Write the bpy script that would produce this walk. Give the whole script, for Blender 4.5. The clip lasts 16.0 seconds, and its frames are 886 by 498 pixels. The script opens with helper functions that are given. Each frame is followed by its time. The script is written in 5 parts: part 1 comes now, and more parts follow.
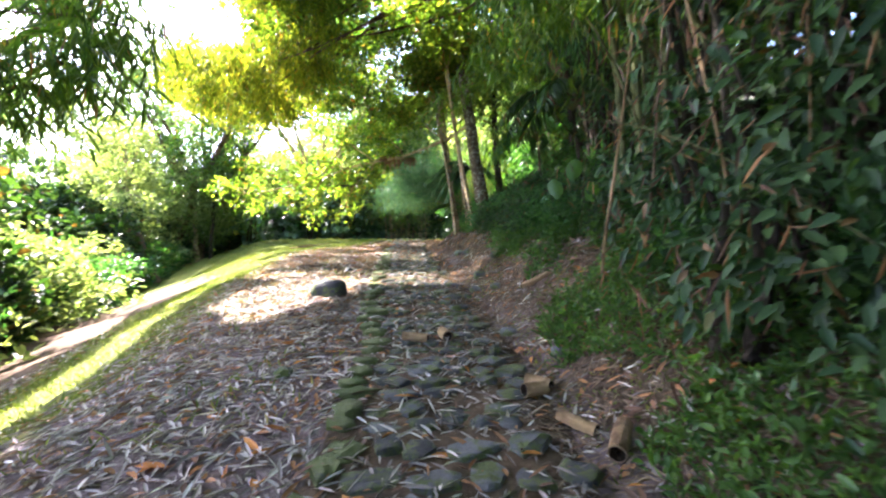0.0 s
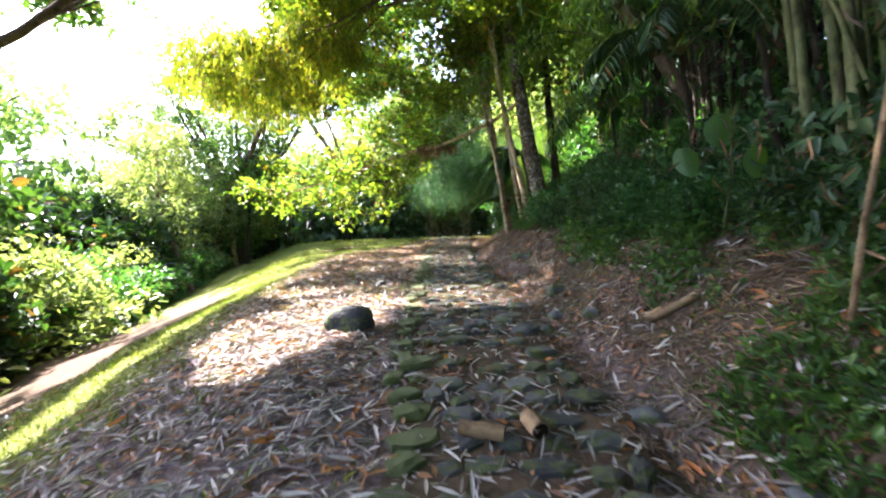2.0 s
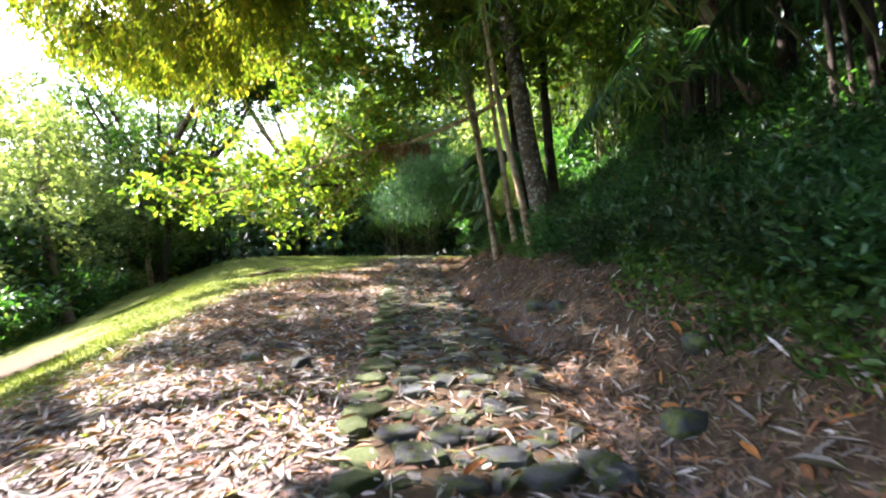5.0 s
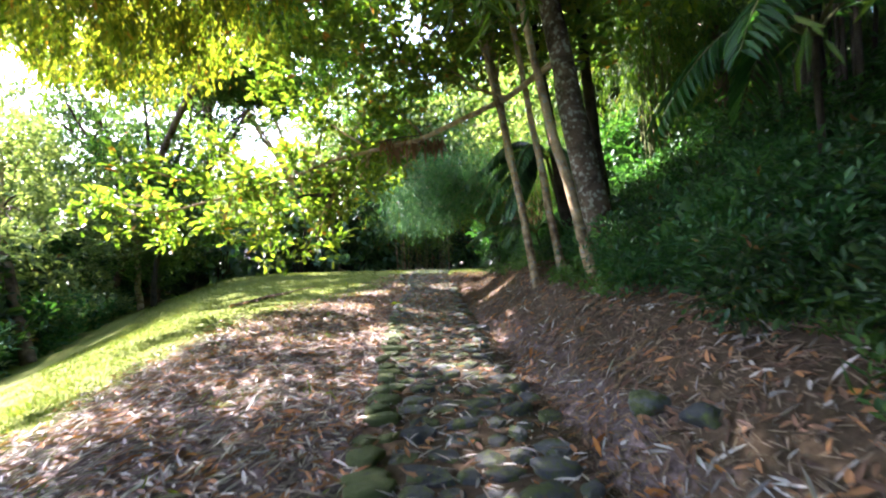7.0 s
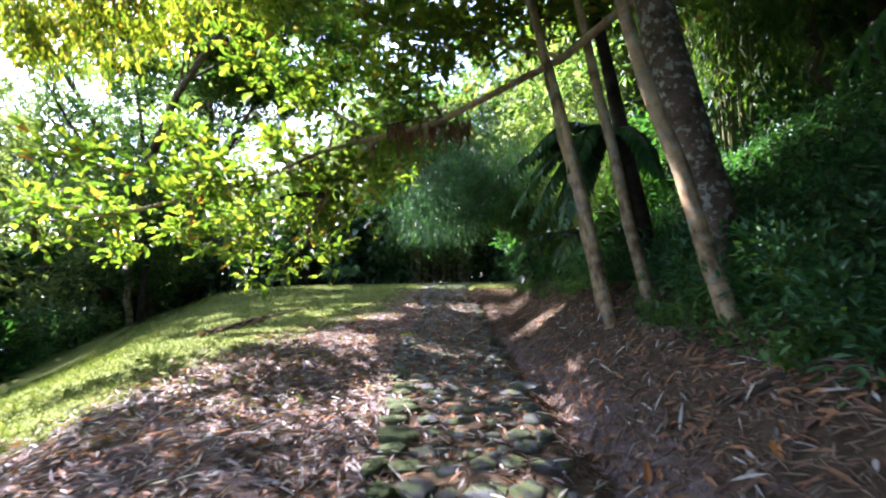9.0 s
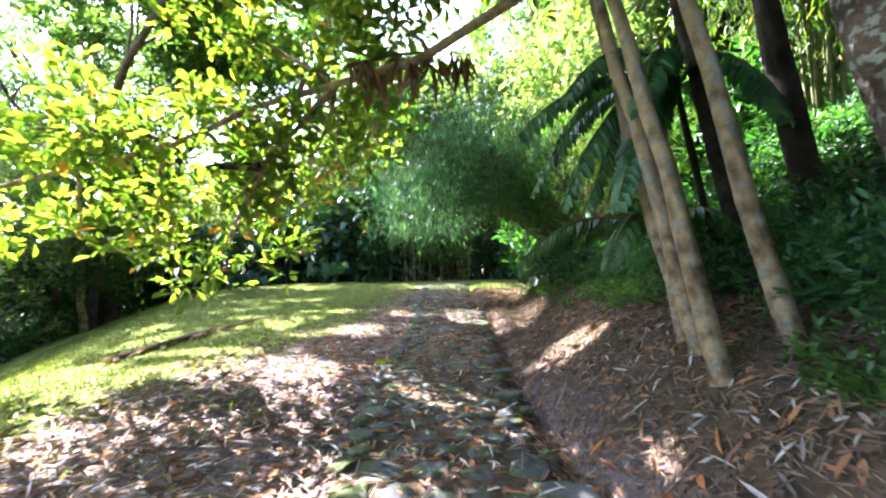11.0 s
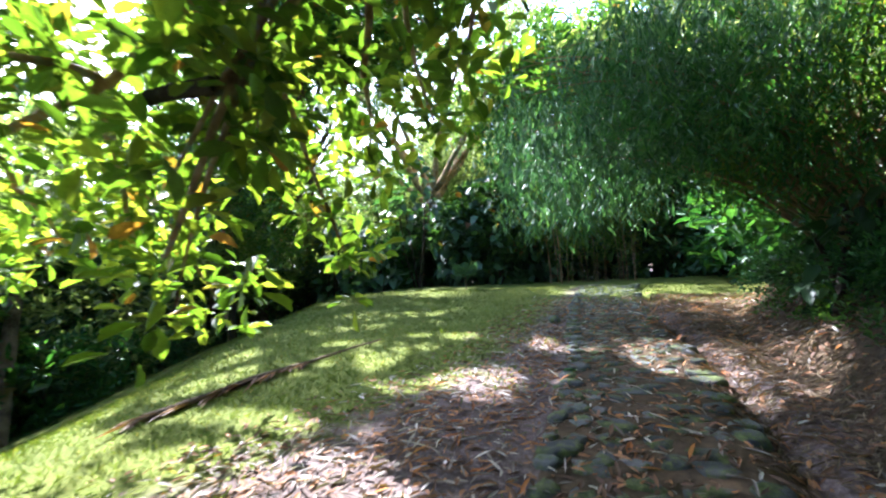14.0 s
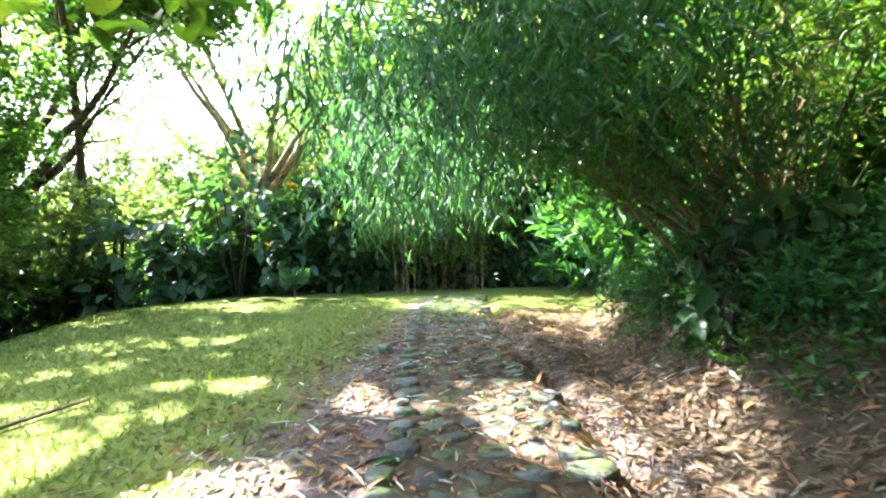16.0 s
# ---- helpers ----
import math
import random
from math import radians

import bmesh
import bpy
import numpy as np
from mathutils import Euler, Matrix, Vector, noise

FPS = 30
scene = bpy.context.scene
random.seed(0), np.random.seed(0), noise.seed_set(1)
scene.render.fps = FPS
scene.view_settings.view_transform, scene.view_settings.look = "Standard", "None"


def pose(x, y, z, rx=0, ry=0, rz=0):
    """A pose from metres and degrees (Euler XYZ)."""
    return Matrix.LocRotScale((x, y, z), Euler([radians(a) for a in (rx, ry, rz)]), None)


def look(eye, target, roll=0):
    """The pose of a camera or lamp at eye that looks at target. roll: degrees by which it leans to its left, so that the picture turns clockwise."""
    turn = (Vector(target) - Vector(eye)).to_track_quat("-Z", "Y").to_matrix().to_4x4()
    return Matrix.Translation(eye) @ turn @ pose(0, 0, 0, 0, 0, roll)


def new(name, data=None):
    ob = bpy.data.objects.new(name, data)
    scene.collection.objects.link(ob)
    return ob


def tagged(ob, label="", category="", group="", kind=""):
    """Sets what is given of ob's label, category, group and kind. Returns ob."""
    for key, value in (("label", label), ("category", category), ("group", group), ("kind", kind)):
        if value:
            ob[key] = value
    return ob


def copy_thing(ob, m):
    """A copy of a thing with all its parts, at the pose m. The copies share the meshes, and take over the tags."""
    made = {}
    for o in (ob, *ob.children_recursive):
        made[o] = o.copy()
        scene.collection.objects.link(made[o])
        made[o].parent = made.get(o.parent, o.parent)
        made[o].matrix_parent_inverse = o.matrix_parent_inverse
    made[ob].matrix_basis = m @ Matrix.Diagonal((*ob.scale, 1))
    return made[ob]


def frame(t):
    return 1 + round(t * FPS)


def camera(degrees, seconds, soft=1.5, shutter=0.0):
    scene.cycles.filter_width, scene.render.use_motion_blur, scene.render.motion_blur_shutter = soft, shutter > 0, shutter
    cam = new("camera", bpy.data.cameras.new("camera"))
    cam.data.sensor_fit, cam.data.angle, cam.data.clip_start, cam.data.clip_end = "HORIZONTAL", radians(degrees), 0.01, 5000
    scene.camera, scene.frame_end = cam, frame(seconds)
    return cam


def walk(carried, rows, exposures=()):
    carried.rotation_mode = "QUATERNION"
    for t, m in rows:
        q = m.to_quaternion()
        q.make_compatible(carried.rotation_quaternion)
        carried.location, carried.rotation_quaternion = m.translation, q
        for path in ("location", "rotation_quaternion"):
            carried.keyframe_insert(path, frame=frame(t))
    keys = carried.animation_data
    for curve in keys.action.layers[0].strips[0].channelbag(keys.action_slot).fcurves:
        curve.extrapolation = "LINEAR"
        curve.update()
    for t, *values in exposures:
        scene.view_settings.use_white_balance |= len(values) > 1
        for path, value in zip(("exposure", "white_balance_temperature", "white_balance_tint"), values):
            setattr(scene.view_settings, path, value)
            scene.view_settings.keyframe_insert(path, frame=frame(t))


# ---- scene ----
cam = camera(93.4, 16.0, 2.1, 0.4)
METRES, EYE, TILT, LEAN, TURN = 16.0, 1.45, 0.0, 0.0, 0.0
ROWS = [
    (0.0, 0.0, 0.0, 0.0, -0.0, 0.0, 0.0),
    (0.5, 0.0013, 0.0235, -0.0059, 4.19, -1.59, 0.99),
    (1.0, -0.0003, 0.0513, 0.001, 2.26, -1.15, 0.99),
    (1.5, -0.0045, 0.0842, 0.0057, 4.42, -1.19, 2.44),
    (2.0, -0.0146, 0.1159, 0.0104, 5.65, -0.58, 1.82),
    (2.5, -0.019, 0.1437, 0.0154, 4.56, -0.52, 1.22),
    (3.0, -0.0222, 0.1751, 0.0194, 4.76, 0.05, 1.47),
    (3.5, -0.0307, 0.2081, 0.0212, 1.99, 0.42, 1.44),
    (4.0, -0.0356, 0.2394, 0.0226, 0.51, 0.65, 1.29),
    (6.5, -0.0496, 0.3962, 0.0438, -0.07, 2.24, -0.72),
    (7.0, -0.0512, 0.4296, 0.0508, 1.85, 2.27, 1.5),
    (7.5, -0.056, 0.4624, 0.0543, 1.37, 5.76, 1.6),
    (8.0, -0.0586, 0.4912, 0.0535, 1.46, 4.57, 1.65),
    (8.5, -0.0598, 0.5217, 0.0594, 3.72, 4.07, 1.99),
    (9.0, -0.0643, 0.5556, 0.0633, 4.0, 3.57, 0.93),
    (11.5, -0.065, 0.7072, 0.0714, 4.0, 2.24, 1.28),
    (12.0, -0.0683, 0.737, 0.0715, 3.56, 0.56, 1.23),
    (12.5, -0.0748, 0.7671, 0.0762, 13.81, 1.12, 1.93),
    (13.0, -0.0845, 0.7964, 0.0798, 21.54, 1.9, 2.3),
    (13.5, -0.0891, 0.8267, 0.0808, 24.41, 2.23, 3.25),
    (14.0, -0.0956, 0.8572, 0.0821, 23.39, 2.86, 3.06),
    (14.5, -0.0977, 0.8893, 0.0865, 9.57, 1.9, 3.44),
    (15.0, -0.0935, 0.9188, 0.0896, 6.37, 2.11, 3.7),
    (15.5, -0.0965, 0.9519, 0.0876, 3.29, 2.3, 1.47),
    (16.0, -0.0974, 0.9821, 0.0862, 3.8, 2.57, 1.89),
]
walk(cam, [(t, pose(0, 0, EYE, TILT, LEAN, TURN) @ pose(METRES * x, METRES * y, METRES * z, 90 + pitch, roll, yaw)) for t, x, y, z, yaw, pitch, roll in ROWS],
     [(0.0, 4.05, 5850.0, 31.0), (2.0, 3.7, 5850.0, 31.0), (4.0, 3.3, 5850.0, 29.0), (7.0, 3.5, 5700.0, 30.0), (8.5, 3.45, 5400.0, 32.0), (9.0, 2.95, 5350.0, 33.0), (11.5, 4.0, 5500.0, 27.0), (12.5, 3.72, 5400.0, 27.0), (13.0, 3.1, 5450.0, 20.0),
      (13.5, 3.0, 5250.0, 22.0), (14.0, 3.1, 5250.0, 22.0), (14.5, 3.4, 5700.0, 14.0), (15.0, 3.75, 5700.0, 12.0), (15.5, 3.55, 5800.0, 10.0), (16.0, 4.25, 5600.0, 13.0)])

# ---- light ----
SUN_AZ, SUN_EL = 56.0, 47.0          # degrees to the left of straight ahead, and above the horizon
SUN = np.array([-math.sin(radians(SUN_AZ)) * math.cos(radians(SUN_EL)), math.cos(radians(SUN_AZ)) * math.cos(radians(SUN_EL)), math.sin(radians(SUN_EL))])
world = bpy.data.worlds.new("sky")
scene.world = world
world.use_nodes = True
wn = world.node_tree.nodes
sky = wn.new("ShaderNodeTexSky")
sky.sky_type, sky.sun_disc = "NISHITA", False
sky.sun_elevation, sky.sun_rotation = radians(SUN_EL), radians(-SUN_AZ)
sky.air_density, sky.dust_density = 1.0, 2.5
wn["Background"].inputs["Strength"].default_value = 0.15
world.node_tree.links.new(sky.outputs[0], wn["Background"].inputs["Color"])
sun_lamp = bpy.data.lights.new("sun", "SUN")
sun_lamp.energy, sun_lamp.angle, sun_lamp.color = 5.0, radians(0.6), (1.0, 0.93, 0.8)
sun_ob = new("sun", sun_lamp)
sun_ob.matrix_world = look(SUN * 60, (0, 0, 0))

rng = np.random.default_rng(11)


# ---- materials ----
def ramp(nt, fac, stops):
    n = nt.nodes.new("ShaderNodeValToRGB")
    el = n.color_ramp.elements
    while len(el) < len(stops):
        el.new(0.5)
    for e, (p, c) in zip(el, stops):
        e.position, e.color = p, (*c, 1)
    nt.links.new(fac, n.inputs["Fac"])
    return n.outputs["Color"]


def noise_node(nt, scale, detail=4.0, rough=0.6, kind="Object"):
    tc = nt.nodes.new("ShaderNodeTexCoord")
    n = nt.nodes.new("ShaderNodeTexNoise")
    n.inputs["Scale"].default_value, n.inputs["Detail"].default_value, n.inputs["Roughness"].default_value = scale, detail, rough
    nt.links.new(tc.outputs[kind], n.inputs["Vector"])
    return n.outputs["Fac"]


def mixc(nt, fac, a, b, kind="MIX"):
    m = nt.nodes.new("ShaderNodeMix")
    m.data_type, m.blend_type = "RGBA", kind
    for socket, v in ((m.inputs[0], fac), (m.inputs[6], a), (m.inputs[7], b)):
        if isinstance(v, (int, float)):
            socket.default_value = v
        elif isinstance(v, tuple):
            socket.default_value = (*v, 1)
        else:
            nt.links.new(v, socket)
    return m.outputs[2]


def maths(nt, op, a, b):
    m = nt.nodes.new("ShaderNodeMath")
    m.operation = op
    for socket, v in zip(m.inputs, (a, b)):
        if isinstance(v, (int, float)):
            socket.default_value = v
        else:
            nt.links.new(v, socket)
    return m.outputs[0]


def base_mat(name, rough=0.8, spec=0.3):
    m = bpy.data.materials.new(name)
    m.use_nodes = True
    b = m.node_tree.nodes["Principled BSDF"]
    b.inputs["Roughness"].default_value = rough
    b.inputs["Specular IOR Level"].default_value = spec
    return m, m.node_tree, b


def bump(nt, b, height, strength, distance):
    n = nt.nodes.new("ShaderNodeBump")
    n.inputs["Strength"].default_value, n.inputs["Distance"].default_value = strength, distance
    nt.links.new(height, n.inputs["Height"])
    nt.links.new(n.outputs[0], b.inputs["Normal"])


def leaf_mat(name, dark, mid, light, trans=0.45, rough=0.45, spec=0.4, dead=None, glow=(1.2, 1.4, 0.32)):
    """Leaf: colour differs from leaf to leaf, light comes through the blade."""
    m, nt, b = base_mat(name, rough, spec)
    geo = nt.nodes.new("ShaderNodeNewGeometry")
    stops = [(0.0, dark), (0.5, mid), (0.95, light)]
    if dead:
        stops += [(0.985, dead)]
    col = ramp(nt, geo.outputs["Random Per Island"], stops)
    big = ramp(nt, noise_node(nt, 0.9, 3), [(0.3, (0.62, 0.68, 0.62)), (0.7, (1.15, 1.1, 1.0))])
    col = mixc(nt, 1.0, col, big, "MULTIPLY")
    vein = ramp(nt, noise_node(nt, 40, 2), [(0.3, (0.85, 0.85, 0.85)), (0.7, (1.1, 1.1, 1.1))])
    col = mixc(nt, 1.0, col, vein, "MULTIPLY")
    nt.links.new(col, b.inputs["Base Color"])
    t = nt.nodes.new("ShaderNodeBsdfTranslucent")
    warm = mixc(nt, 1.0, col, glow, "MULTIPLY")
    nt.links.new(warm, t.inputs["Color"])
    mx = nt.nodes.new("ShaderNodeMixShader")
    mx.inputs[0].default_value = trans
    nt.links.new(b.outputs[0], mx.inputs[1])
    nt.links.new(t.outputs[0], mx.inputs[2])
    nt.links.new(mx.outputs[0], nt.nodes["Material Output"].inputs["Surface"])
    return m


def bark_mat(name, a, c, lichen=0.0, scale=6.0):
    m, nt, b = base_mat(name, 0.9, 0.15)
    col = ramp(nt, noise_node(nt, scale, 6, 0.7), [(0.3, a), (0.7, c)])
    if lichen:
        col = mixc(nt, ramp(nt, noise_node(nt, 14, 4), [(0.56 - lichen * 0.2, (0, 0, 0)), (0.6 - lichen * 0.2, (1, 1, 1))]), col, (0.27, 0.27, 0.22))
    col = mixc(nt, 1.0, col, ramp(nt, noise_node(nt, 2.3, 5, 0.65), [(0.36, (0.36, 0.33, 0.29)), (0.52, (1.1, 1.1, 1.02))]), "MULTIPLY")
    col = mixc(nt, ramp(nt, noise_node(nt, 3.7, 6, 0.7), [(0.58, (0, 0, 0)), (0.7, (0.6, 0.6, 0.6))]), col, (0.075, 0.085, 0.035))
    nt.links.new(col, b.inputs["Base Color"])
    bump(nt, b, noise_node(nt, scale * 7, 5, 0.7), 0.9, 0.03)
    return m


M = {}
M["yellow_leaf"] = leaf_mat("yellow_green_leaf", (0.085, 0.15, 0.02), (0.165, 0.23, 0.03), (0.31, 0.32, 0.045), 0.68, dead=(0.3, 0.15, 0.04), glow=(1.5, 1.45, 0.25))
M["bough_leaf"] = leaf_mat("bough_leaf", (0.065, 0.122, 0.02), (0.13, 0.2, 0.03), (0.25, 0.28, 0.045), 0.58, dead=(0.3, 0.14, 0.04), glow=(1.2, 1.4, 0.28))
M["tree_leaf"] = leaf_mat("tree_leaf", (0.04, 0.1, 0.022), (0.08, 0.165, 0.035), (0.15, 0.24, 0.05), 0.5, dead=(0.25, 0.12, 0.04))
M["pale_leaf"] = leaf_mat("pale_leaf", (0.1, 0.155, 0.07), (0.18, 0.24, 0.11), (0.3, 0.36, 0.18), 0.5, glow=(1.3, 1.35, 0.45))
M["dark_leaf"] = leaf_mat("dark_glossy_leaf", (0.016, 0.045, 0.016), (0.035, 0.082, 0.028), (0.075, 0.135, 0.045), 0.3, 0.5, 0.3, dead=(0.16, 0.08, 0.025))
M["bamboo_leaf"] = leaf_mat("bamboo_leaf", (0.05, 0.11, 0.018), (0.1, 0.18, 0.028), (0.18, 0.25, 0.045), 0.55, dead=(0.3, 0.17, 0.06))
M["blue_leaf"] = leaf_mat("bluish_bamboo_leaf", (0.05, 0.12, 0.06), (0.095, 0.19, 0.095), (0.16, 0.27, 0.12), 0.4, glow=(0.9, 1.2, 0.5))
M["climber_leaf"] = leaf_mat("climber_leaf", (0.035, 0.085, 0.05), (0.065, 0.14, 0.08), (0.12, 0.2, 0.12), 0.35, 0.45, 0.45)
M["bank_leaf"] = leaf_mat("bank_plant_leaf", (0.025, 0.085, 0.032), (0.05, 0.145, 0.05), (0.095, 0.21, 0.07), 0.42)
M["grass"] = leaf_mat("grass_blade", (0.065, 0.1, 0.018), (0.125, 0.16, 0.03), (0.205, 0.215, 0.05), 0.42, 0.5, 0.3, dead=(0.36, 0.28, 0.14))
M["herb_leaf"] = leaf_mat("herb_leaf", (0.035, 0.09, 0.022), (0.07, 0.15, 0.035), (0.12, 0.215, 0.05), 0.45)
# leaf of the wood's trees, its colour lightened to stand for haze
M["wood_leaf"] = leaf_mat("hazy_woodland_leaf", (0.07, 0.13, 0.045), (0.12, 0.2, 0.075), (0.2, 0.29, 0.11), 0.55, glow=(1.25, 1.4, 0.5))
M["dry"] = leaf_mat("dry_bamboo_leaf", (0.13, 0.108, 0.098), (0.27, 0.232, 0.22), (0.54, 0.49, 0.47), 0.12, 0.6, 0.3)
M["rust"] = leaf_mat("rusty_dead_leaf", (0.085, 0.05, 0.036), (0.165, 0.09, 0.058), (0.36, 0.17, 0.075), 0.18, 0.65, 0.25)
M["orange"] = leaf_mat("orange_dead_leaf", (0.2, 0.075, 0.025), (0.34, 0.12, 0.03), (0.5, 0.2, 0.05), 0.25, 0.6, 0.3)
M["straw"] = leaf_mat("straw", (0.085, 0.06, 0.042), (0.15, 0.106, 0.073), (0.245, 0.18, 0.128), 0.15, 0.7, 0.2)
M["bark"] = bark_mat("brown_bark", (0.06, 0.042, 0.028), (0.17, 0.125, 0.08))
M["pale_bark"] = bark_mat("pale_bark", (0.2, 0.135, 0.065), (0.46, 0.34, 0.19), 0.05, 9.0)
M["lichen_bark"] = bark_mat("lichen_bark", (0.05, 0.036, 0.025), (0.15, 0.11, 0.075), 0.12)
M["dark_bark"] = bark_mat("dark_bark", (0.02, 0.016, 0.012), (0.06, 0.048, 0.034))
M["culm"] = bark_mat("bamboo_culm", (0.06, 0.075, 0.03), (0.15, 0.15, 0.06), 0, 3)
M["dead_culm"] = bark_mat("dry_bamboo_culm", (0.15, 0.095, 0.05), (0.32, 0.22, 0.12), 0, 5)
M["inside"] = bark_mat("dark_culm_inside", (0.012, 0.008, 0.006), (0.04, 0.025, 0.016), 0, 8)


def stone_mat(name, moss):
    m, nt, b = base_mat(name, 0.8, 0.3)
    oi = nt.nodes.new("ShaderNodeObjectInfo")
    geo = nt.nodes.new("ShaderNodeNewGeometry")
    pick = maths(nt, "FRACT", maths(nt, "ADD", oi.outputs["Random"], geo.outputs["Random Per Island"]), 0.0)
    col = ramp(nt, pick, [(0.0, (0.035, 0.037, 0.036)), (0.5, (0.065, 0.069, 0.068)), (1.0, (0.13, 0.135, 0.13))])
    col = mixc(nt, 1.0, col, ramp(nt, noise_node(nt, 14, 6, 0.7), [(0.3, (0.6, 0.6, 0.6)), (0.72, (1.3, 1.3, 1.25))]), "MULTIPLY")
    patch = nt.nodes.new("ShaderNodeTexNoise")
    patch.inputs["Scale"].default_value, patch.inputs["Detail"].default_value, patch.inputs["Roughness"].default_value = 7.0, 8.0, 0.7
    nt.links.new(geo.outputs["Position"], patch.inputs["Vector"])
    green = ramp(nt, patch.outputs["Fac"], [(0.64 - moss, (0, 0, 0)), (0.74 - moss, (0.9, 0.9, 0.9))])
    col = mixc(nt, green, col, ramp(nt, noise_node(nt, 30, 3), [(0.3, (0.042, 0.06, 0.012)), (0.7, (0.115, 0.145, 0.03))]))
    nt.links.new(col, b.inputs["Base Color"])
    bump(nt, b, noise_node(nt, 18, 8, 0.75), 0.9, 0.03)
    return m


M["stone"] = stone_mat("mossy_cobble", 0.175)
M["kerb"] = stone_mat("mossy_kerb_stone", 0.33)
M["rock"] = stone_mat("dark_field_stone", 0.16)


def ground_mat():
    """Leaf mould and soil, turning to grass where the lawn grows."""
    m, nt, b = base_mat("ground", 0.95, 0.1)
    fine = noise_node(nt, 22, 8, 0.75)
    litter = ramp(nt, fine, [(0.28, (0.035, 0.026, 0.022)), (0.5, (0.12, 0.092, 0.08)), (0.75, (0.27, 0.22, 0.2))])
    soil = ramp(nt, noise_node(nt, 9, 8, 0.75), [(0.3, (0.034, 0.024, 0.014)), (0.72, (0.125, 0.088, 0.05))])
    lawn = ramp(nt, noise_node(nt, 26, 7, 0.75), [(0.3, (0.055, 0.075, 0.016)), (0.55, (0.12, 0.145, 0.028)), (0.75, (0.205, 0.205, 0.055))])
    lawn = mixc(nt, 1.0, lawn, ramp(nt, noise_node(nt, 0.8, 4), [(0.3, (0.8, 0.8, 0.7)), (0.7, (1.15, 1.1, 1.0))]), "MULTIPLY")
    def att(name):
        a = nt.nodes.new("ShaderNodeAttribute")
        a.attribute_name = name
        return a.outputs["Fac"]
    def edge(name):
        return ramp(nt, maths(nt, "ADD", att(name), maths(nt, "MULTIPLY", maths(nt, "SUBTRACT", noise_node(nt, 5, 6, 0.7), 0.5), 1.1)), [(0.4, (0, 0, 0)), (0.62, (1, 1, 1))])
    col = mixc(nt, edge("bank"), litter, soil)
    col = mixc(nt, edge("lawn"), col, lawn)
    nt.links.new(col, b.inputs["Base Color"])
    bump(nt, b, fine, 0.8, 0.03)
    return m


M["ground"] = ground_mat()


# ---- lie of the land ----
PY = [-60, -5, 0, 3.5, 6, 8, 10, 11.6, 13.2, 16, 18.5, 20, 22.4, 26, 30, 40, 150]
PZ = [-5, -0.55, 0.05, 0.43, 0.74, 0.96, 1.07, 1.18, 1.31, 1.46, 1.62, 1.73, 1.87, 2.05, 2.1, 1.8, 1.0]
CY = [-5, 0, 4, 6, 8, 11.6, 15, 18.7, 22, 26, 30, 36]
CX = [0.2, 0.1, -0.1, -0.42, -0.65, -1.0, -1.4, -1.5, -1.9, -2.0, -1.0, 2.0]
HALF = 0.7


def smooth_noise(x, y, scale, seed=0):
    x, y = np.asarray(x, float) / scale, np.asarray(y, float) / scale
    ix, iy = np.floor(x), np.floor(y)
    fx, fy = x - ix, y - iy
    fx, fy = fx * fx * (3 - 2 * fx), fy * fy * (3 - 2 * fy)
    h = lambda i, j: np.mod(np.sin(i * 127.1 + j * 311.7 + seed * 74.7) * 43758.5453, 1.0)
    return (h(ix, iy) * (1 - fx) + h(ix + 1, iy) * fx) * (1 - fy) + (h(ix, iy + 1) * (1 - fx) + h(ix + 1, iy + 1) * fx) * fy - 0.5


def centre(y):
    return np.interp(y, CY, CX)


def left_of(x, y):
    return centre(y) - HALF - x


def right_of(x, y):
    return x - centre(y) - HALF


def shoulder(y):
    return np.interp(y, [-5, 3, 5, 12, 18, 26, 40], [1.5, 1.6, 1.8, 2.9, 5, 8.5, 10])


def height(x, y):
    x, y = np.asarray(x, float), np.asarray(y, float)
    z = np.interp(y, PY, PZ)
    u = left_of(x, y) - shoulder(y)
    drop = 0.34 * np.log1p(np.exp(np.clip(u / 0.45, -30, 30))) * 0.45
    drop = np.where(u > 10, 0.34 * u, drop)
    drop = 3.2 * np.tanh(drop / 3.2)
    far = np.clip(u - 18, 0, 80)
    v = right_of(x, y) - np.interp(y, [14.5, 17, 20, 23, 27], [0, 0.35, 0.55, 1.4, 3.0])
    rise = np.interp(v, [0, 0.12, 0.3, 0.6, 1.0, 1.25, 2, 4, 10, 30, 80, 150], [0, 0, 0.08, 0.3, 0.62, 0.74, 1.0, 1.75, 4.6, 12, 22, 25])
    rise = rise * np.interp(y, [21, 27], [1, 0.45])
    bumpy = 0.05 * smooth_noise(x, y, 0.7, 1) + 0.025 * smooth_noise(x, y, 0.25, 2)
    bank = np.clip(v * 2, 0, 1)
    gutter = -0.1 * np.exp(-((right_of(x, y) - 0.12) / 0.12) ** 2) * np.clip((y - 10) / 4, 0, 1) * np.clip((30 - y) / 4, 0, 1)
    return z - drop + far * 0.09 + rise + bumpy * (0.5 + bank * 1.6) + gutter + 0.22 * smooth_noise(x, y, 2.6, 3) * bank


def steps(lo, a, b, hi, fine, grow=1.13):
    mid = list(np.arange(a, b, fine))
    out, d = [], fine
    p = b
    while p < hi:
        out.append(p)
        d *= grow
        p += d
    before, d, p = [], fine, a - fine
    while p > lo:
        before.append(p)
        d *= grow
        p -= d
    return np.array([lo] + before[::-1] + mid + out + [hi])


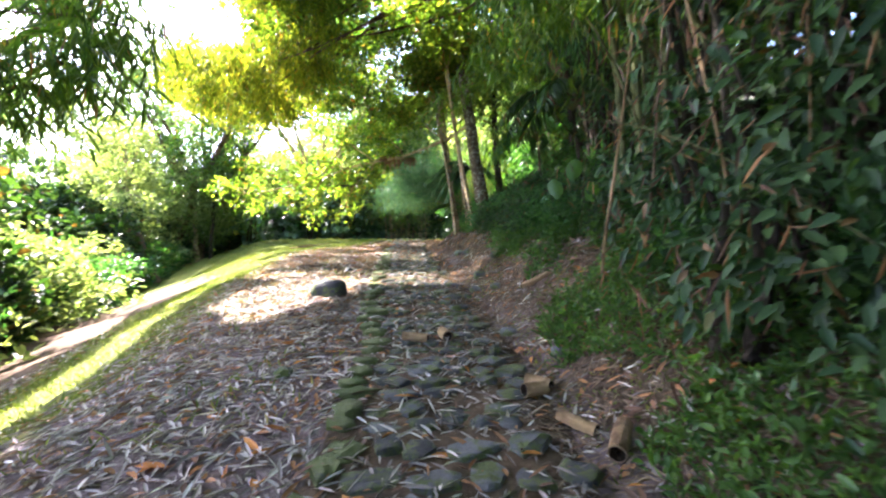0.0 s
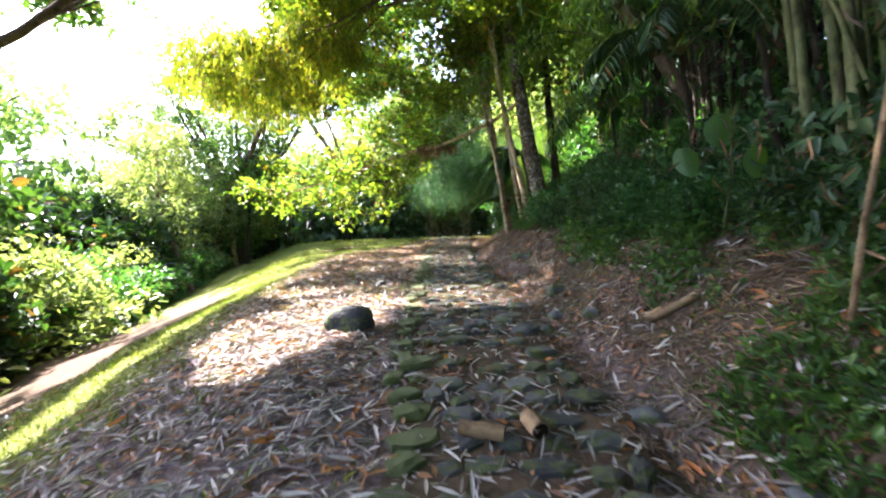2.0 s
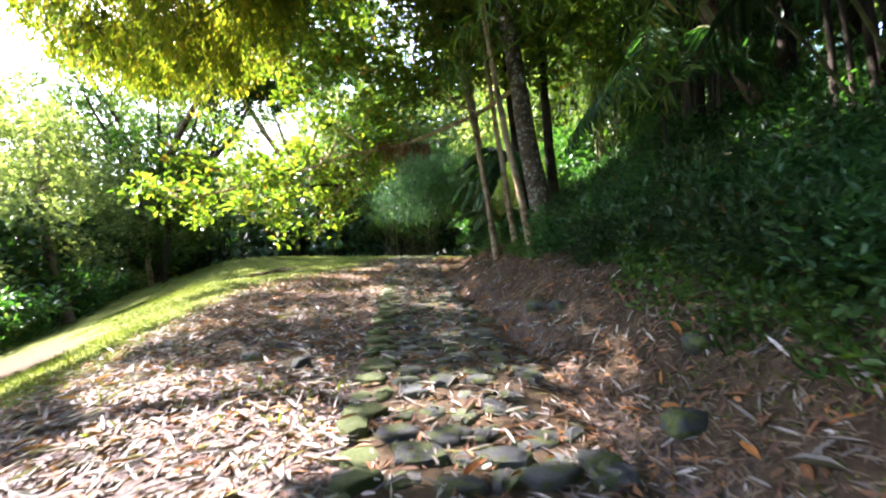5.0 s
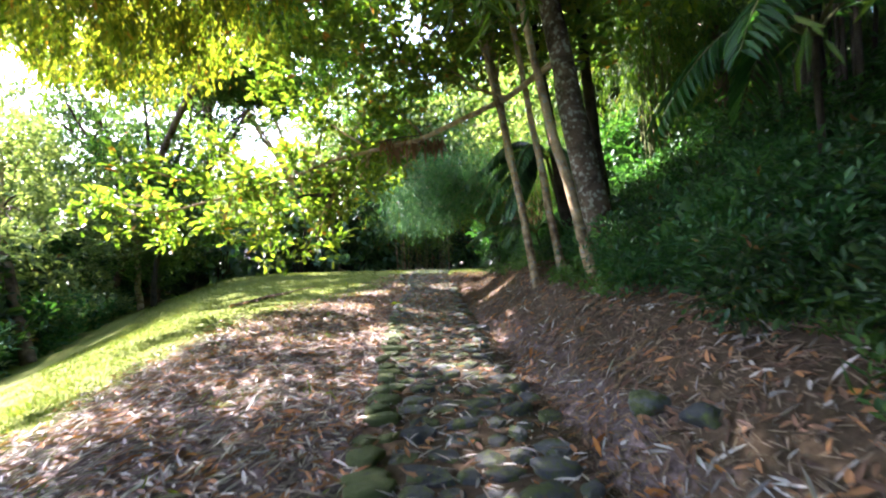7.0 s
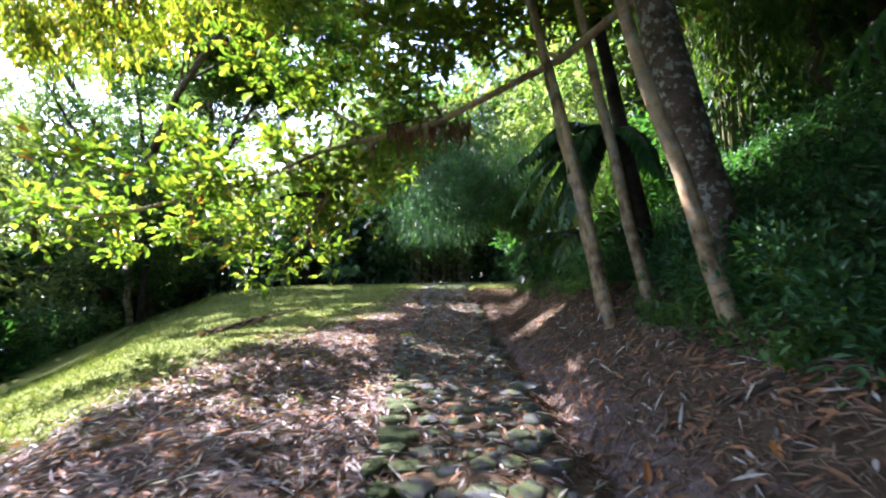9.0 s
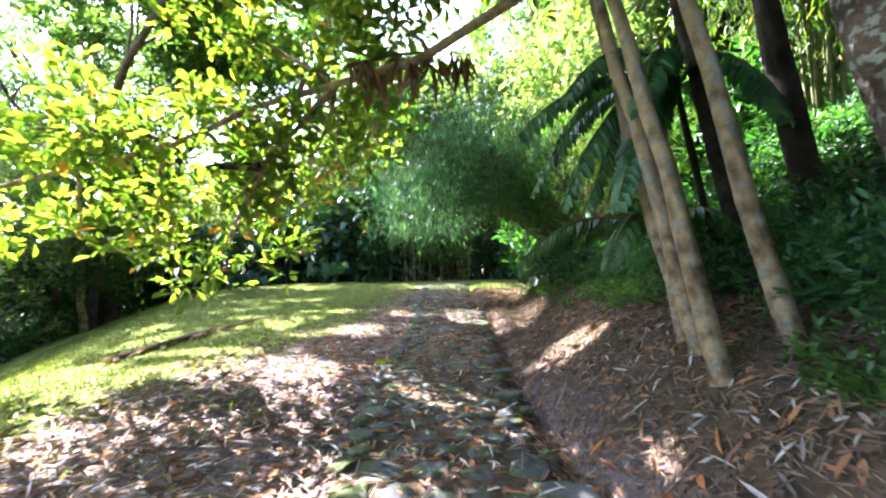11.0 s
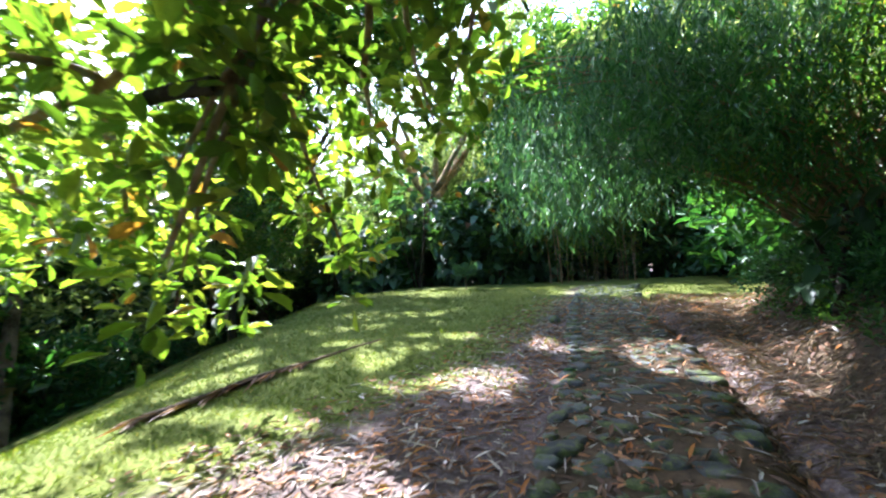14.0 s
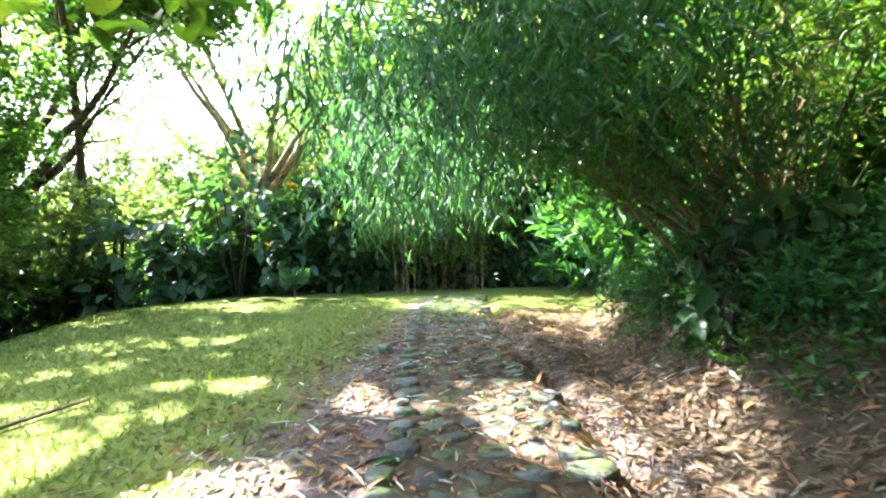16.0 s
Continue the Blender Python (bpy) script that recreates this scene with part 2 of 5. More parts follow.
def mesh_from(name, verts, faces, material, sides=4, smooth=False):
    me = bpy.data.meshes.new(name)
    verts, faces = np.asarray(verts, np.float32), np.asarray(faces, np.int32)
    me.vertices.add(len(verts))
    me.vertices.foreach_set("co", verts.ravel())
    me.loops.add(faces.size)
    me.loops.foreach_set("vertex_index", faces.ravel())
    me.polygons.add(len(faces))
    me.polygons.foreach_set("loop_start", np.arange(len(faces), dtype=np.int32) * sides)
    if smooth:
        me.polygons.foreach_set("use_smooth", np.ones(len(faces), bool))
    me.update(calc_edges=True)
    me.materials.append(material)
    return me


def grid_faces(nx, ny):
    i = np.arange(nx * ny).reshape(ny, nx)
    return np.stack([i[:-1, :-1], i[:-1, 1:], i[1:, 1:], i[1:, :-1]], -1).reshape(-1, 4)


gx, gy = steps(-220, -5.5, 3.2, 220, 0.07), steps(-220, -1.5, 23, 260, 0.085)
GX, GY = np.meshgrid(gx, gy)
GZ = height(GX, GY)
ground_me = mesh_from("ground", np.stack([GX, GY, GZ], -1).reshape(-1, 3), grid_faces(len(gx), len(gy)), M["ground"], smooth=True)


def lawn_share(x, y):
    """How far grass covers the ground: the shoulder, and the whole clearing farther up."""
    u = left_of(x, y)
    edge = np.interp(y, [0, 6, 12, 15, 18, 22, 40], [2.0, 2.3, 2.9, 2.4, 1.0, 0.2, 0.0])
    g = 0.5 + (u - edge) * np.interp(y, [12, 17], [0.9, 0.5])
    g = np.where((y > 21) & (u < 0), np.clip((y - 21.5) * 0.3, 0, 0.9), g)
    slope = np.clip((u - shoulder(y) - 1.7) * 1.2, 0, 1) * np.clip((15 - y) / 4, 0, 0.8)
    return np.clip(g, 0, 1) * np.clip((34 - y) / 3, 0, 1) * (1 - slope)


def bank_share(x, y):
    return np.where(left_of(x, y) > shoulder(y) + 1.2, 0.7, 0.0) + np.where((left_of(x, y) < 0) & (right_of(x, y) < 0.1), 0.8, np.clip(right_of(x, y) * 1.4, 0, 1) * np.interp(y, [6, 14], [1.0, 0.75]))


for att_name, fn in (("lawn", lawn_share), ("bank", bank_share)):
    a = ground_me.attributes.new(att_name, "FLOAT", "POINT")
    a.data.foreach_set("value", fn(GX, GY).ravel().astype(np.float32))
tagged(new("ground", ground_me), "sloping ground of leaf mould, soil bank and mown lawn", "ground", kind="structure")


# ---- plant kit ----
def unit(v):
    return v / np.maximum(np.linalg.norm(v, axis=-1, keepdims=True), 1e-9)


def on_sphere(n):
    return unit(rng.normal(size=(n, 3)))


CAM_Y = [-2, 0, 4, 8, 12, 16]
CAM_X = [0.0, 0.0, -0.5, -0.95, -1.15, -1.55]


def clear_of_walk(p, gap=0.75):
    """Keeps the head room over the footpath free."""
    near = (np.abs(p[:, 0] - np.interp(p[:, 1], CAM_Y, CAM_X)) < gap) & (p[:, 1] > -2) & (p[:, 1] < 17.2)
    over = p[:, 2] - np.interp(p[:, 1], PY, PZ)
    return ~(near & (over > 0.35) & (over < 2.3))


def leaf_verts(P, D, Nn, L, W, fold=0.25, droop=0.12, wide=(0.32, 0.7, 0.42)):
    """Folded blades of six corners each: base, two on a side, tip, two on the other."""
    D = unit(D)
    S = unit(np.cross(D, Nn))
    Nn = np.cross(S, D)
    L, W = np.broadcast_to(L, len(P))[:, None], np.broadcast_to(W, len(P))[:, None]
    a, c, k = wide
    up = Nn * W * fold
    v = np.stack([P, P + D * L * a + S * W * 0.5 + up, P + D * L * c + S * W * k + up - Nn * L * droop * 0.4, P + D * L - Nn * L * droop,
                  P + D * L * c - S * W * k + up - Nn * L * droop * 0.4, P + D * L * a - S * W * 0.5 + up], 1)
    return v.reshape(-1, 3)


def leaf_faces(n):
    o = (np.arange(n) * 6)[:, None]
    return np.concatenate([o + np.array([[0, 1, 2, 3]]), o + np.array([[0, 3, 4, 5]])], 1).reshape(-1, 4)


def leaves(name, P, D, Nn, L, W, material, fold=0.25, droop=0.12, wide=(0.32, 0.7, 0.42), origin=None, keep=True):
    n = len(P)
    L, W = np.broadcast_to(L, n), np.broadcast_to(W, n)
    if keep:
        k = clear_of_walk(P) & clear_of_walk(P + unit(D) * L[:, None])
        P, D, Nn, L, W = P[k], D[k], Nn[k], L[k], W[k]
    if origin is not None:
        P = P - np.asarray(origin)
    return mesh_from(name, leaf_verts(P, D, Nn, L, W, fold, droop, wide), leaf_faces(len(P)), material)


def part_me(name, me, parent, label=""):
    ob = new(name, me)
    ob.parent = parent
    return tagged(ob, label)


def part(name, bm, material, parent, label=""):
    me = bpy.data.meshes.new(name)
    bm.to_mesh(me)
    bm.free()
    me.materials.append(material)
    return part_me(name, me, parent, label)


def tube(name, pts, radii, material, sides=8, wobble=0.0):
    """Tapered round stem along a bent line."""
    pts, radii = np.asarray(pts, float), np.asarray(radii, float)
    t = unit(np.gradient(pts, axis=0))
    ref = np.where(np.abs(t[:, 2:3]) > 0.9, np.array([[1.0, 0, 0]]), np.array([[0, 0, 1.0]]))
    a = unit(np.cross(t, ref))
    b = np.cross(t, a)
    th = np.linspace(0, 2 * np.pi, sides, endpoint=False)
    r = radii[:, None] * (1 + wobble * rng.uniform(-1, 1, (len(pts), sides)))
    v = pts[:, None] + (np.cos(th)[None, :, None] * a[:, None] + np.sin(th)[None, :, None] * b[:, None]) * r[..., None]
    i = np.arange(len(pts) * sides).reshape(len(pts), sides)
    f = np.stack([i[:-1], np.roll(i[:-1], -1, 1), np.roll(i[1:], -1, 1), i[1:]], -1).reshape(-1, 4)
    return mesh_from(name, v.reshape(-1, 3), f, material, smooth=True)


def bend(a, b, n=8, sag=0.0, wig=0.05):
    a, b = np.asarray(a, float), np.asarray(b, float)
    t = np.linspace(0, 1, n)[:, None]
    p = a + (b - a) * t
    p[:, 2] += (sag * 4 * t * (1 - t))[:, 0]
    w = rng.normal(size=(n, 3)) * wig * np.linalg.norm(b - a) / n
    w[0] = w[-1] = 0
    return p + np.cumsum(w, 0) * (1 - t)


def rosettes(C, n, length, width, spread=0.8, lift=0.25, stalk=0.12):
    """n leaves round each twig end: places, ways, faces, lengths and widths."""
    k = len(C)
    d = on_sphere(k * n)
    d[:, 2] = d[:, 2] * spread + lift
    d = unit(d)
    P = np.repeat(C, n, 0) + d * stalk * rng.uniform(0.3, 1.8, (k * n, 1))
    Nn = np.tile(np.array([[0, 0, 1.0]]), (k * n, 1)) + rng.normal(size=(k * n, 3)) * 0.45
    s = rng.uniform(0.65, 1.25, k * n)
    return P, d, Nn, length * s, width * s


def hanging(C, n, length, width, fall=0.9, reach=0.35):
    """Narrow drooping blades along each spray, as bamboo carries them."""
    k = len(C)
    d = on_sphere(k * n) * 0.6
    d[:, 2] -= fall
    off = on_sphere(k * n) * reach * rng.uniform(0, 1, (k * n, 1))
    off[:, 2] *= 1.4
    P = np.repeat(C, n, 0) + off
    Nn = on_sphere(k * n) + np.array([0, 0, 0.4])
    s = rng.uniform(0.6, 1.3, k * n)
    return P, unit(d), Nn, length * s, width * s


def blob(n, at, size, shell=0.55):
    """Twig ends within a lumpy ellipsoid, thicker towards its outside."""
    d = on_sphere(n)
    r = rng.uniform(0, 1, (n, 1)) ** (1 / 3)
    r = shell + (1 - shell) * r if shell else r
    lump = 1 + 0.28 * np.sin(d[:, :1] * 5 + at[0]) * np.cos(d[:, 1:2] * 4 + at[1]) + 0.2 * np.sin(d[:, 2:3] * 7 + at[0] * 2)
    return np.asarray(at) + d * r * lump * np.asarray(size)


def in_group(ob, group):
    return tagged(ob, group=group)


def thing(name, at, label, category, group="", kind=""):
    ob = new(name)
    ob.location = at
    return tagged(ob, label, category, group, kind)


def put_on(x, y, sink=0.03):
    return (x, y, float(height(x, y)) - sink)


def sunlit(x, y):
    """Ground spots chosen to be sunlit; the shade crowns are cut open for them."""
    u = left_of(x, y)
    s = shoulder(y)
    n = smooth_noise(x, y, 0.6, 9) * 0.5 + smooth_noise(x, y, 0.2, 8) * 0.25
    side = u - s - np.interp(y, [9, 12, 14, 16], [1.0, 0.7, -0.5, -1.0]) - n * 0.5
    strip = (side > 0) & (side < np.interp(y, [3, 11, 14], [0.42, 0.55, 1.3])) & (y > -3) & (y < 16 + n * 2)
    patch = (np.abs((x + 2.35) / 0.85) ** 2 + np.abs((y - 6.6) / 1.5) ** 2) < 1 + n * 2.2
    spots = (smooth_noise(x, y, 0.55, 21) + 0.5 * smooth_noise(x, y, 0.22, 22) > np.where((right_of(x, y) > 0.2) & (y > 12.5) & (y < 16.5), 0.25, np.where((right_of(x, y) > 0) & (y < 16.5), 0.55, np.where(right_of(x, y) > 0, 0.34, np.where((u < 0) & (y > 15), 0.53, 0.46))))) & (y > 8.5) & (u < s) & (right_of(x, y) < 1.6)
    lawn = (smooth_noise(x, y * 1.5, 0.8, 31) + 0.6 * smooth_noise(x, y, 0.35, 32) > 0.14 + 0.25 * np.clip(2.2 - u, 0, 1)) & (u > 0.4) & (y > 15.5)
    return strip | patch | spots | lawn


SUNNY = (((-5.9, 12.3, 6.3), 2.3), ((-5.2, 15.2, 4.2), 2.2), ((-11.6, 14.0, 2.6), 2.4), ((0.9, 10.8, 6.2), 0.9), ((-7.0, 30.0, 3.0), 4.5), ((-2.8, 20.4, 4.6), 0.8), ((-9.8, 8.6, 2.6), 1.75), ((-13.5, 27.0, 3.5), 3.2), ((-14.5, 20.0, 2.5), 4.0), ((2.2, 20.8, 6.0), 2.2))      # places meant to be sunlit: shade crowns lose leaves sunward of them


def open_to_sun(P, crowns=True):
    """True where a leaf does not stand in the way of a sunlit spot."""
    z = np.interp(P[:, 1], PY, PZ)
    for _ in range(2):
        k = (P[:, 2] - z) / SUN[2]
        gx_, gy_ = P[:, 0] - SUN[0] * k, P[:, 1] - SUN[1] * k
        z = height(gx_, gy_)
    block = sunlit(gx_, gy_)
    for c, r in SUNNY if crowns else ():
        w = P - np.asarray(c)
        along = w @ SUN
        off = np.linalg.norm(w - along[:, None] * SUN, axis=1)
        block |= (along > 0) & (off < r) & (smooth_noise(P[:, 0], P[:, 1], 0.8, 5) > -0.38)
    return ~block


def crown_tree(name, at, trunk_pts, radii, blobs, n_twigs, n_leaves, length, width, leaf, bark, label, gaps=False, style="rosette", limbs=6, category="tree"):
    """Trunk, limbs reaching into the crown, and a crown of many leaves."""
    ob = thing(name, at, label, category)
    at = np.asarray(at, float)
    tp = np.asarray(trunk_pts, float) - at
    part_me("trunk", tube("trunk", tp, radii, M[bark], 10, 0.06), ob)
    C = []
    for c, size in blobs:
        share = size[0] * size[1] * size[2]
        C.append((c, size, share))
    total = sum(s for _, _, s in C)
    pts = [blob(max(4, int(n_twigs * s / total)), c, size) for c, size, s in C]
    for i in range(limbs):
        c, size, _ = C[i % len(C)]
        a = tp[-1 - (i % max(1, min(3, len(tp) - 1)))]
        e = np.asarray(c) - at + rng.uniform(-0.6, 0.6, 3) * np.asarray(size)
        r = radii[-1] * rng.uniform(0.4, 0.75)
        part_me("limb", tube("limb", bend(a, e, 8, 0.25, 0.25), np.linspace(r, r * 0.25, 8), M[bark], 6), ob)
    T = np.concatenate(pts)
    P, D, Nn, L, W = rosettes(T, n_leaves, length, width) if style == "rosette" else hanging(T, n_leaves, length, width)
    # leaves that would block a spot chosen to be sunlit are left out
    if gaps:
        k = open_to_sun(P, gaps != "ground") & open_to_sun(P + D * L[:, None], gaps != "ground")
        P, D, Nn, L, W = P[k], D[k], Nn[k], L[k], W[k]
    part_me("crown", leaves("crown", P, D, Nn, L, W, M[leaf], origin=at), ob)
    return ob


def shrub(at, size, n_twigs, n_leaves, length, width, leaf, label, name="shrub", style="rosette", stems=5, category="shrub", fold=0.25, wide=(0.32, 0.7, 0.42)):
    """A bush: stems out of the ground and leaves down to the soil."""
    at = np.asarray(at, float)
    ob = thing(name, at, label, category)
    for i in range(stems):
        e = np.array([rng.uniform(-0.6, 0.6) * size[0], rng.uniform(-0.6, 0.6) * size[1], size[2] * rng.uniform(0.6, 1.3)])
        part_me("stem", tube("stem", bend((rng.uniform(-0.1, 0.1) * size[0], rng.uniform(-0.1, 0.1) * size[1], -0.05), e, 6, 0.1, 0.2), np.linspace(0.035, 0.008, 6) * (0.6 + 0.25 * size[2]), M["bark"], 5), ob)
    T = blob(n_twigs, at + np.array([0, 0, size[2] * 0.75]), size, 0.5)
    T = T[T[:, 2] > height(T[:, 0], T[:, 1]) + 0.03]
    P, D, Nn, L, W = rosettes(T, n_leaves, length, width) if style == "rosette" else hanging(T, n_leaves, length, width)
    part_me("foliage", leaves("foliage", P, D, Nn, L, W, M[leaf], origin=at, fold=fold, wide=wide), ob)
    return ob


# ---- tall trees added left of the clearing to block the sun ----
def shade_tree(base, lean_to, spread, z0, n_twigs, label):
    """A tall tree placed for shade: its wide, flat crown blocks the sun."""
    bx, by, bz = put_on(*base)
    tp = bend((bx, by, bz), (lean_to[0], lean_to[1], z0 - 0.5), 9, 0, 0.3)
    blobs = [((lean_to[0] + dx, lean_to[1] + dy, z0 + dz), (spread, spread, 0.9)) for dx, dy, dz in
             ((0, 0, 0.4), (spread * 0.8, 0.5, 0), (-spread * 0.8, 0.3, 0.2), (0.3, spread * 0.8, -0.2), (-0.2, -spread * 0.8, 0.1))]
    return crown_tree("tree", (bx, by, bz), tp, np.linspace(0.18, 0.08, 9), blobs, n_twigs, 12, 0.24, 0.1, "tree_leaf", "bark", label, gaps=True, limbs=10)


# crowns stand mostly out of view, added to shade path, slope and lawn
shade_tree((-10.5, -1.5), (-8.0, 2.0), 3.2, 10.0, 2600, "tall tree added out of view to shade the path")
shade_tree((-11.5, 2.5), (-9.0, 7.5), 3.2, 10.5, 2600, "tall tree added out of view to shade the path")
shade_tree((-7.5, -4.0), (-4.5, -1.5), 3.0, 9.5, 2000, "tall tree added out of view to shade the path")
shade_tree((-19.5, 8.0), (-14.3, 11.0), 2.6, 10.5, 2600, "tall tree added out of view to shade slope and path")
shade_tree((-14.5, 3.0), (-8.8, 12.6), 3.0, 10.7, 3000, "tall tree added out of view to shade slope and path")
shade_tree((-16.5, 24.5), (-8.2, 20.8), 3.2, 11.2, 2800, "tall tree added to shade the upper path and lawn")
shade_tree((-18.0, 33.0), (-12.0, 25.5), 3.0, 11.2, 2400, "tall tree with a wide flat crown above the lawn")

# tree added at the back of the bank; its unseen crown shades bank and path
b0 = put_on(5.2, 9.5)
crown_tree("tree", b0, bend(b0, (3.8, 9.8, 10.0), 9, 0, 0.1), np.linspace(0.2, 0.12, 9),
           [((x, y, 10.3 + 0.2 * math.sin(x + y)), (2.2, 2.4, 0.9)) for x, y in ((-3.2, 4.2), (-3.2, 8.0), (-2.6, 11.6), (0.2, 2.5), (0.3, 6.0), (0.4, 9.6), (0.6, 13.2), (-2.8, 0.6), (3.0, 8.0), (3.2, 12.5), (1.2, 16.2), (-2.2, 15.6), (-4.8, 13.0), (-5.0, 9.8))],
           4200, 12, 0.24, 0.1, "tree_leaf", "bark", "tree added behind the bank, its unseen wide crown giving shade", gaps=True, limbs=12)

# yellow-green crown that hangs over the lawn from a tree arching across the path
b0 = put_on(4.6, 11.0)
crown_tree("tree", b0, bend(b0, (0.4, 11.8, 9.6), 9, 0.9, 0.08), np.linspace(0.17, 0.09, 9),
           # the two blobs at z 8.4 are added above the view to shade the path
           [((-4.8, 12.1, 6.1), (1.0, 1.0, 0.8)), ((-5.9, 11.7, 6.2), (1.2, 1.0, 0.9)), ((-7.1, 12.5, 6.7), (1.3, 1.1, 0.9)), ((-5.0, 12.8, 7.0), (1.3, 1.1, 0.8)), ((-3.9, 12.6, 7.4), (1.2, 1.1, 0.7)), ((-5.2, 10.9, 8.4), (1.3, 0.9, 0.5)), ((-5.2, 9.5, 8.4), (1.4, 0.9, 0.5)), ((-6.4, 14.0, 6.3), (1.5, 1.0, 0.6)), ((-4.9, 14.2, 6.9), (1.3, 0.9, 0.5)), ((-7.8, 14.4, 6.6), (1.3, 1.0, 0.6))],
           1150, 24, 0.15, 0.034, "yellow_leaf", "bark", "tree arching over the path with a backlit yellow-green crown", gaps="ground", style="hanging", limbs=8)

# leaning tree at the foot of the lawn
b0 = put_on(-11.9, 17.4)
crown_tree("tree", b0, bend(b0, (-14.6, 18.8, 3.9), 9, 0.2, 0.1), np.linspace(0.17, 0.09, 9), [((-14.6, 18.6, 4.4), (1.9, 1.6, 0.9)), ((-12.6, 17.2, 3.3), (1.2, 1.2, 0.6)), ((-16.0, 20.2, 5.0), (2.0, 1.6, 0.9))],
           420, 10, 0.2, 0.08, "pale_leaf", "bark", "leaning brown-barked tree at the foot of the lawn", limbs=9)
b0 = put_on(-13.4, 18.2)
crown_tree("tree", b0, bend(b0, (-14.4, 18.9, 6.0), 9, 0, 0.05), np.linspace(0.06, 0.03, 9), [((-14.4, 18.9, 6.3), (1.3, 1.3, 0.8))], 130, 10, 0.2, 0.08, "pale_leaf", "pale_bark", "slender young tree at the foot of the lawn", limbs=5)

# broad-leaved tree on the bank whose long bough crosses the walk
bx, by, bz = put_on(1.36, 12.9)
bough = thing("tree", (bx, by, bz), "thick lichen-spotted tree with a long bough over the lawn", "tree")
o = np.array([bx, by, bz])
part_me("trunk", tube("trunk", bend((bx, by, bz - 0.1), (0.5, 13.4, 7.8), 12, 0, 0.06) - o, np.linspace(0.22, 0.14, 12), M["lichen_bark"], 12, 0.06), bough)
B = np.array([(0.86, 13.2, 5.3), (0.1, 13.9, 5.1), (-1.4, 15.0, 4.75), (-2.5, 15.25, 4.6), (-3.4, 15.3, 4.35), (-4.4, 15.2, 4.05), (-5.3, 15.0, 3.75), (-6.4, 14.8, 3.45), (-7.4, 14.6, 3.3)])
part_me("bough", tube("bough", B - o + rng.normal(size=B.shape) * 0.06, np.linspace(0.055, 0.018, len(B)), M["pale_bark"], 8, 0.08), bough)
TW = [blob(9, c, (0.5, 0.55, 0.45), 0.1) for c in B[3:]]
for a, e in ((3, (-3.6, 15.1, 3.3)), (3, (-3.9, 15.3, 2.6)), (4, (-4.2, 16.2, 3.6)), (5, (-5.0, 15.8, 2.9)), (5, (-4.9, 14.2, 3.9)), (6, (-6.0, 15.8, 3.1)), (7, (-7.0, 15.6, 2.9)), (4, (-4.8, 16.2, 4.9)), (6, (-6.6, 14.0, 4.2)), (2, (-2.4, 15.8, 5.9)), (3, (-4.2, 15.9, 5.7)), (5, (-6.2, 15.6, 5.2)), (1, (-1.4, 15.5, 6.6)), (7, (-8.2, 15.0, 3.6)), (2, (-2.7, 16.2, 4.9)), (3, (-3.1, 17.4, 4.1)), (4, (-3.75, 16.8, 2.8)), (5, (-5.2, 16.6, 2.6)), (3, (-3.6, 17.0, 3.7)), (2, (-2.95, 17.3, 4.3))):
    line = bend(B[a], e, 7, 0.05, 0.2)
    part_me("branch", tube("branch", line - o, np.linspace(0.03, 0.01, 7), M["pale_bark"], 6), bough)
    TW += [blob(6, c, (0.42, 0.42, 0.32), 0.1) for c in line[2:]]
part_me("branch", tube("branch", bend(B[3] + np.array([-0.35, 0.0, 0.1]), (-3.58, 15.05, 2.9), 9, -0.06, 0.08) - o, np.linspace(0.034, 0.014, 9), M["pale_bark"], 7), bough)
part_me("stub", tube("stub", bend((-3.28, 15.12, 3.72), (-3.95, 15.05, 3.68), 6, 0.04, 0.1) - o, np.linspace(0.055, 0.025, 6), M["dark_bark"], 7, 0.15), bough, "dark broken stub of a branch")
TW = np.concatenate(TW)
P, D, Nn, L, W = rosettes(TW, 6, 0.19, 0.08, 0.8, 0.2, 0.08)
part_me("crown", leaves("crown", P, D, Nn, L, W, M["bough_leaf"], origin=o, wide=(0.5, 0.82, 0.46)), bough, "broad yellow-green leaves")
# the last three blobs are added above the view to shade bank and path
T2 = np.concatenate([blob(260, (-0.6, 15.0, 7.0), (2.6, 1.8, 1.3)), blob(200, (-3.0, 15.6, 6.6), (2.2, 1.6, 1.1)), blob(160, (1.2, 14.2, 7.6), (2.2, 2.0, 1.6)), blob(220, (-3.6, 13.6, 8.6), (2.2, 2.0, 0.8)), blob(150, (-2.0, 11.6, 8.8), (1.8, 1.8, 0.7)), blob(170, (-5.3, 13.6, 9.0), (1.8, 1.6, 0.6))])
P, D, Nn, L, W = rosettes(T2, 12, 0.18, 0.08, 0.8, 0.2, 0.1)
part_me("crown", leaves("crown", P, D, Nn, L, W, M["bough_leaf"], origin=o, wide=(0.5, 0.82, 0.46)), bough)

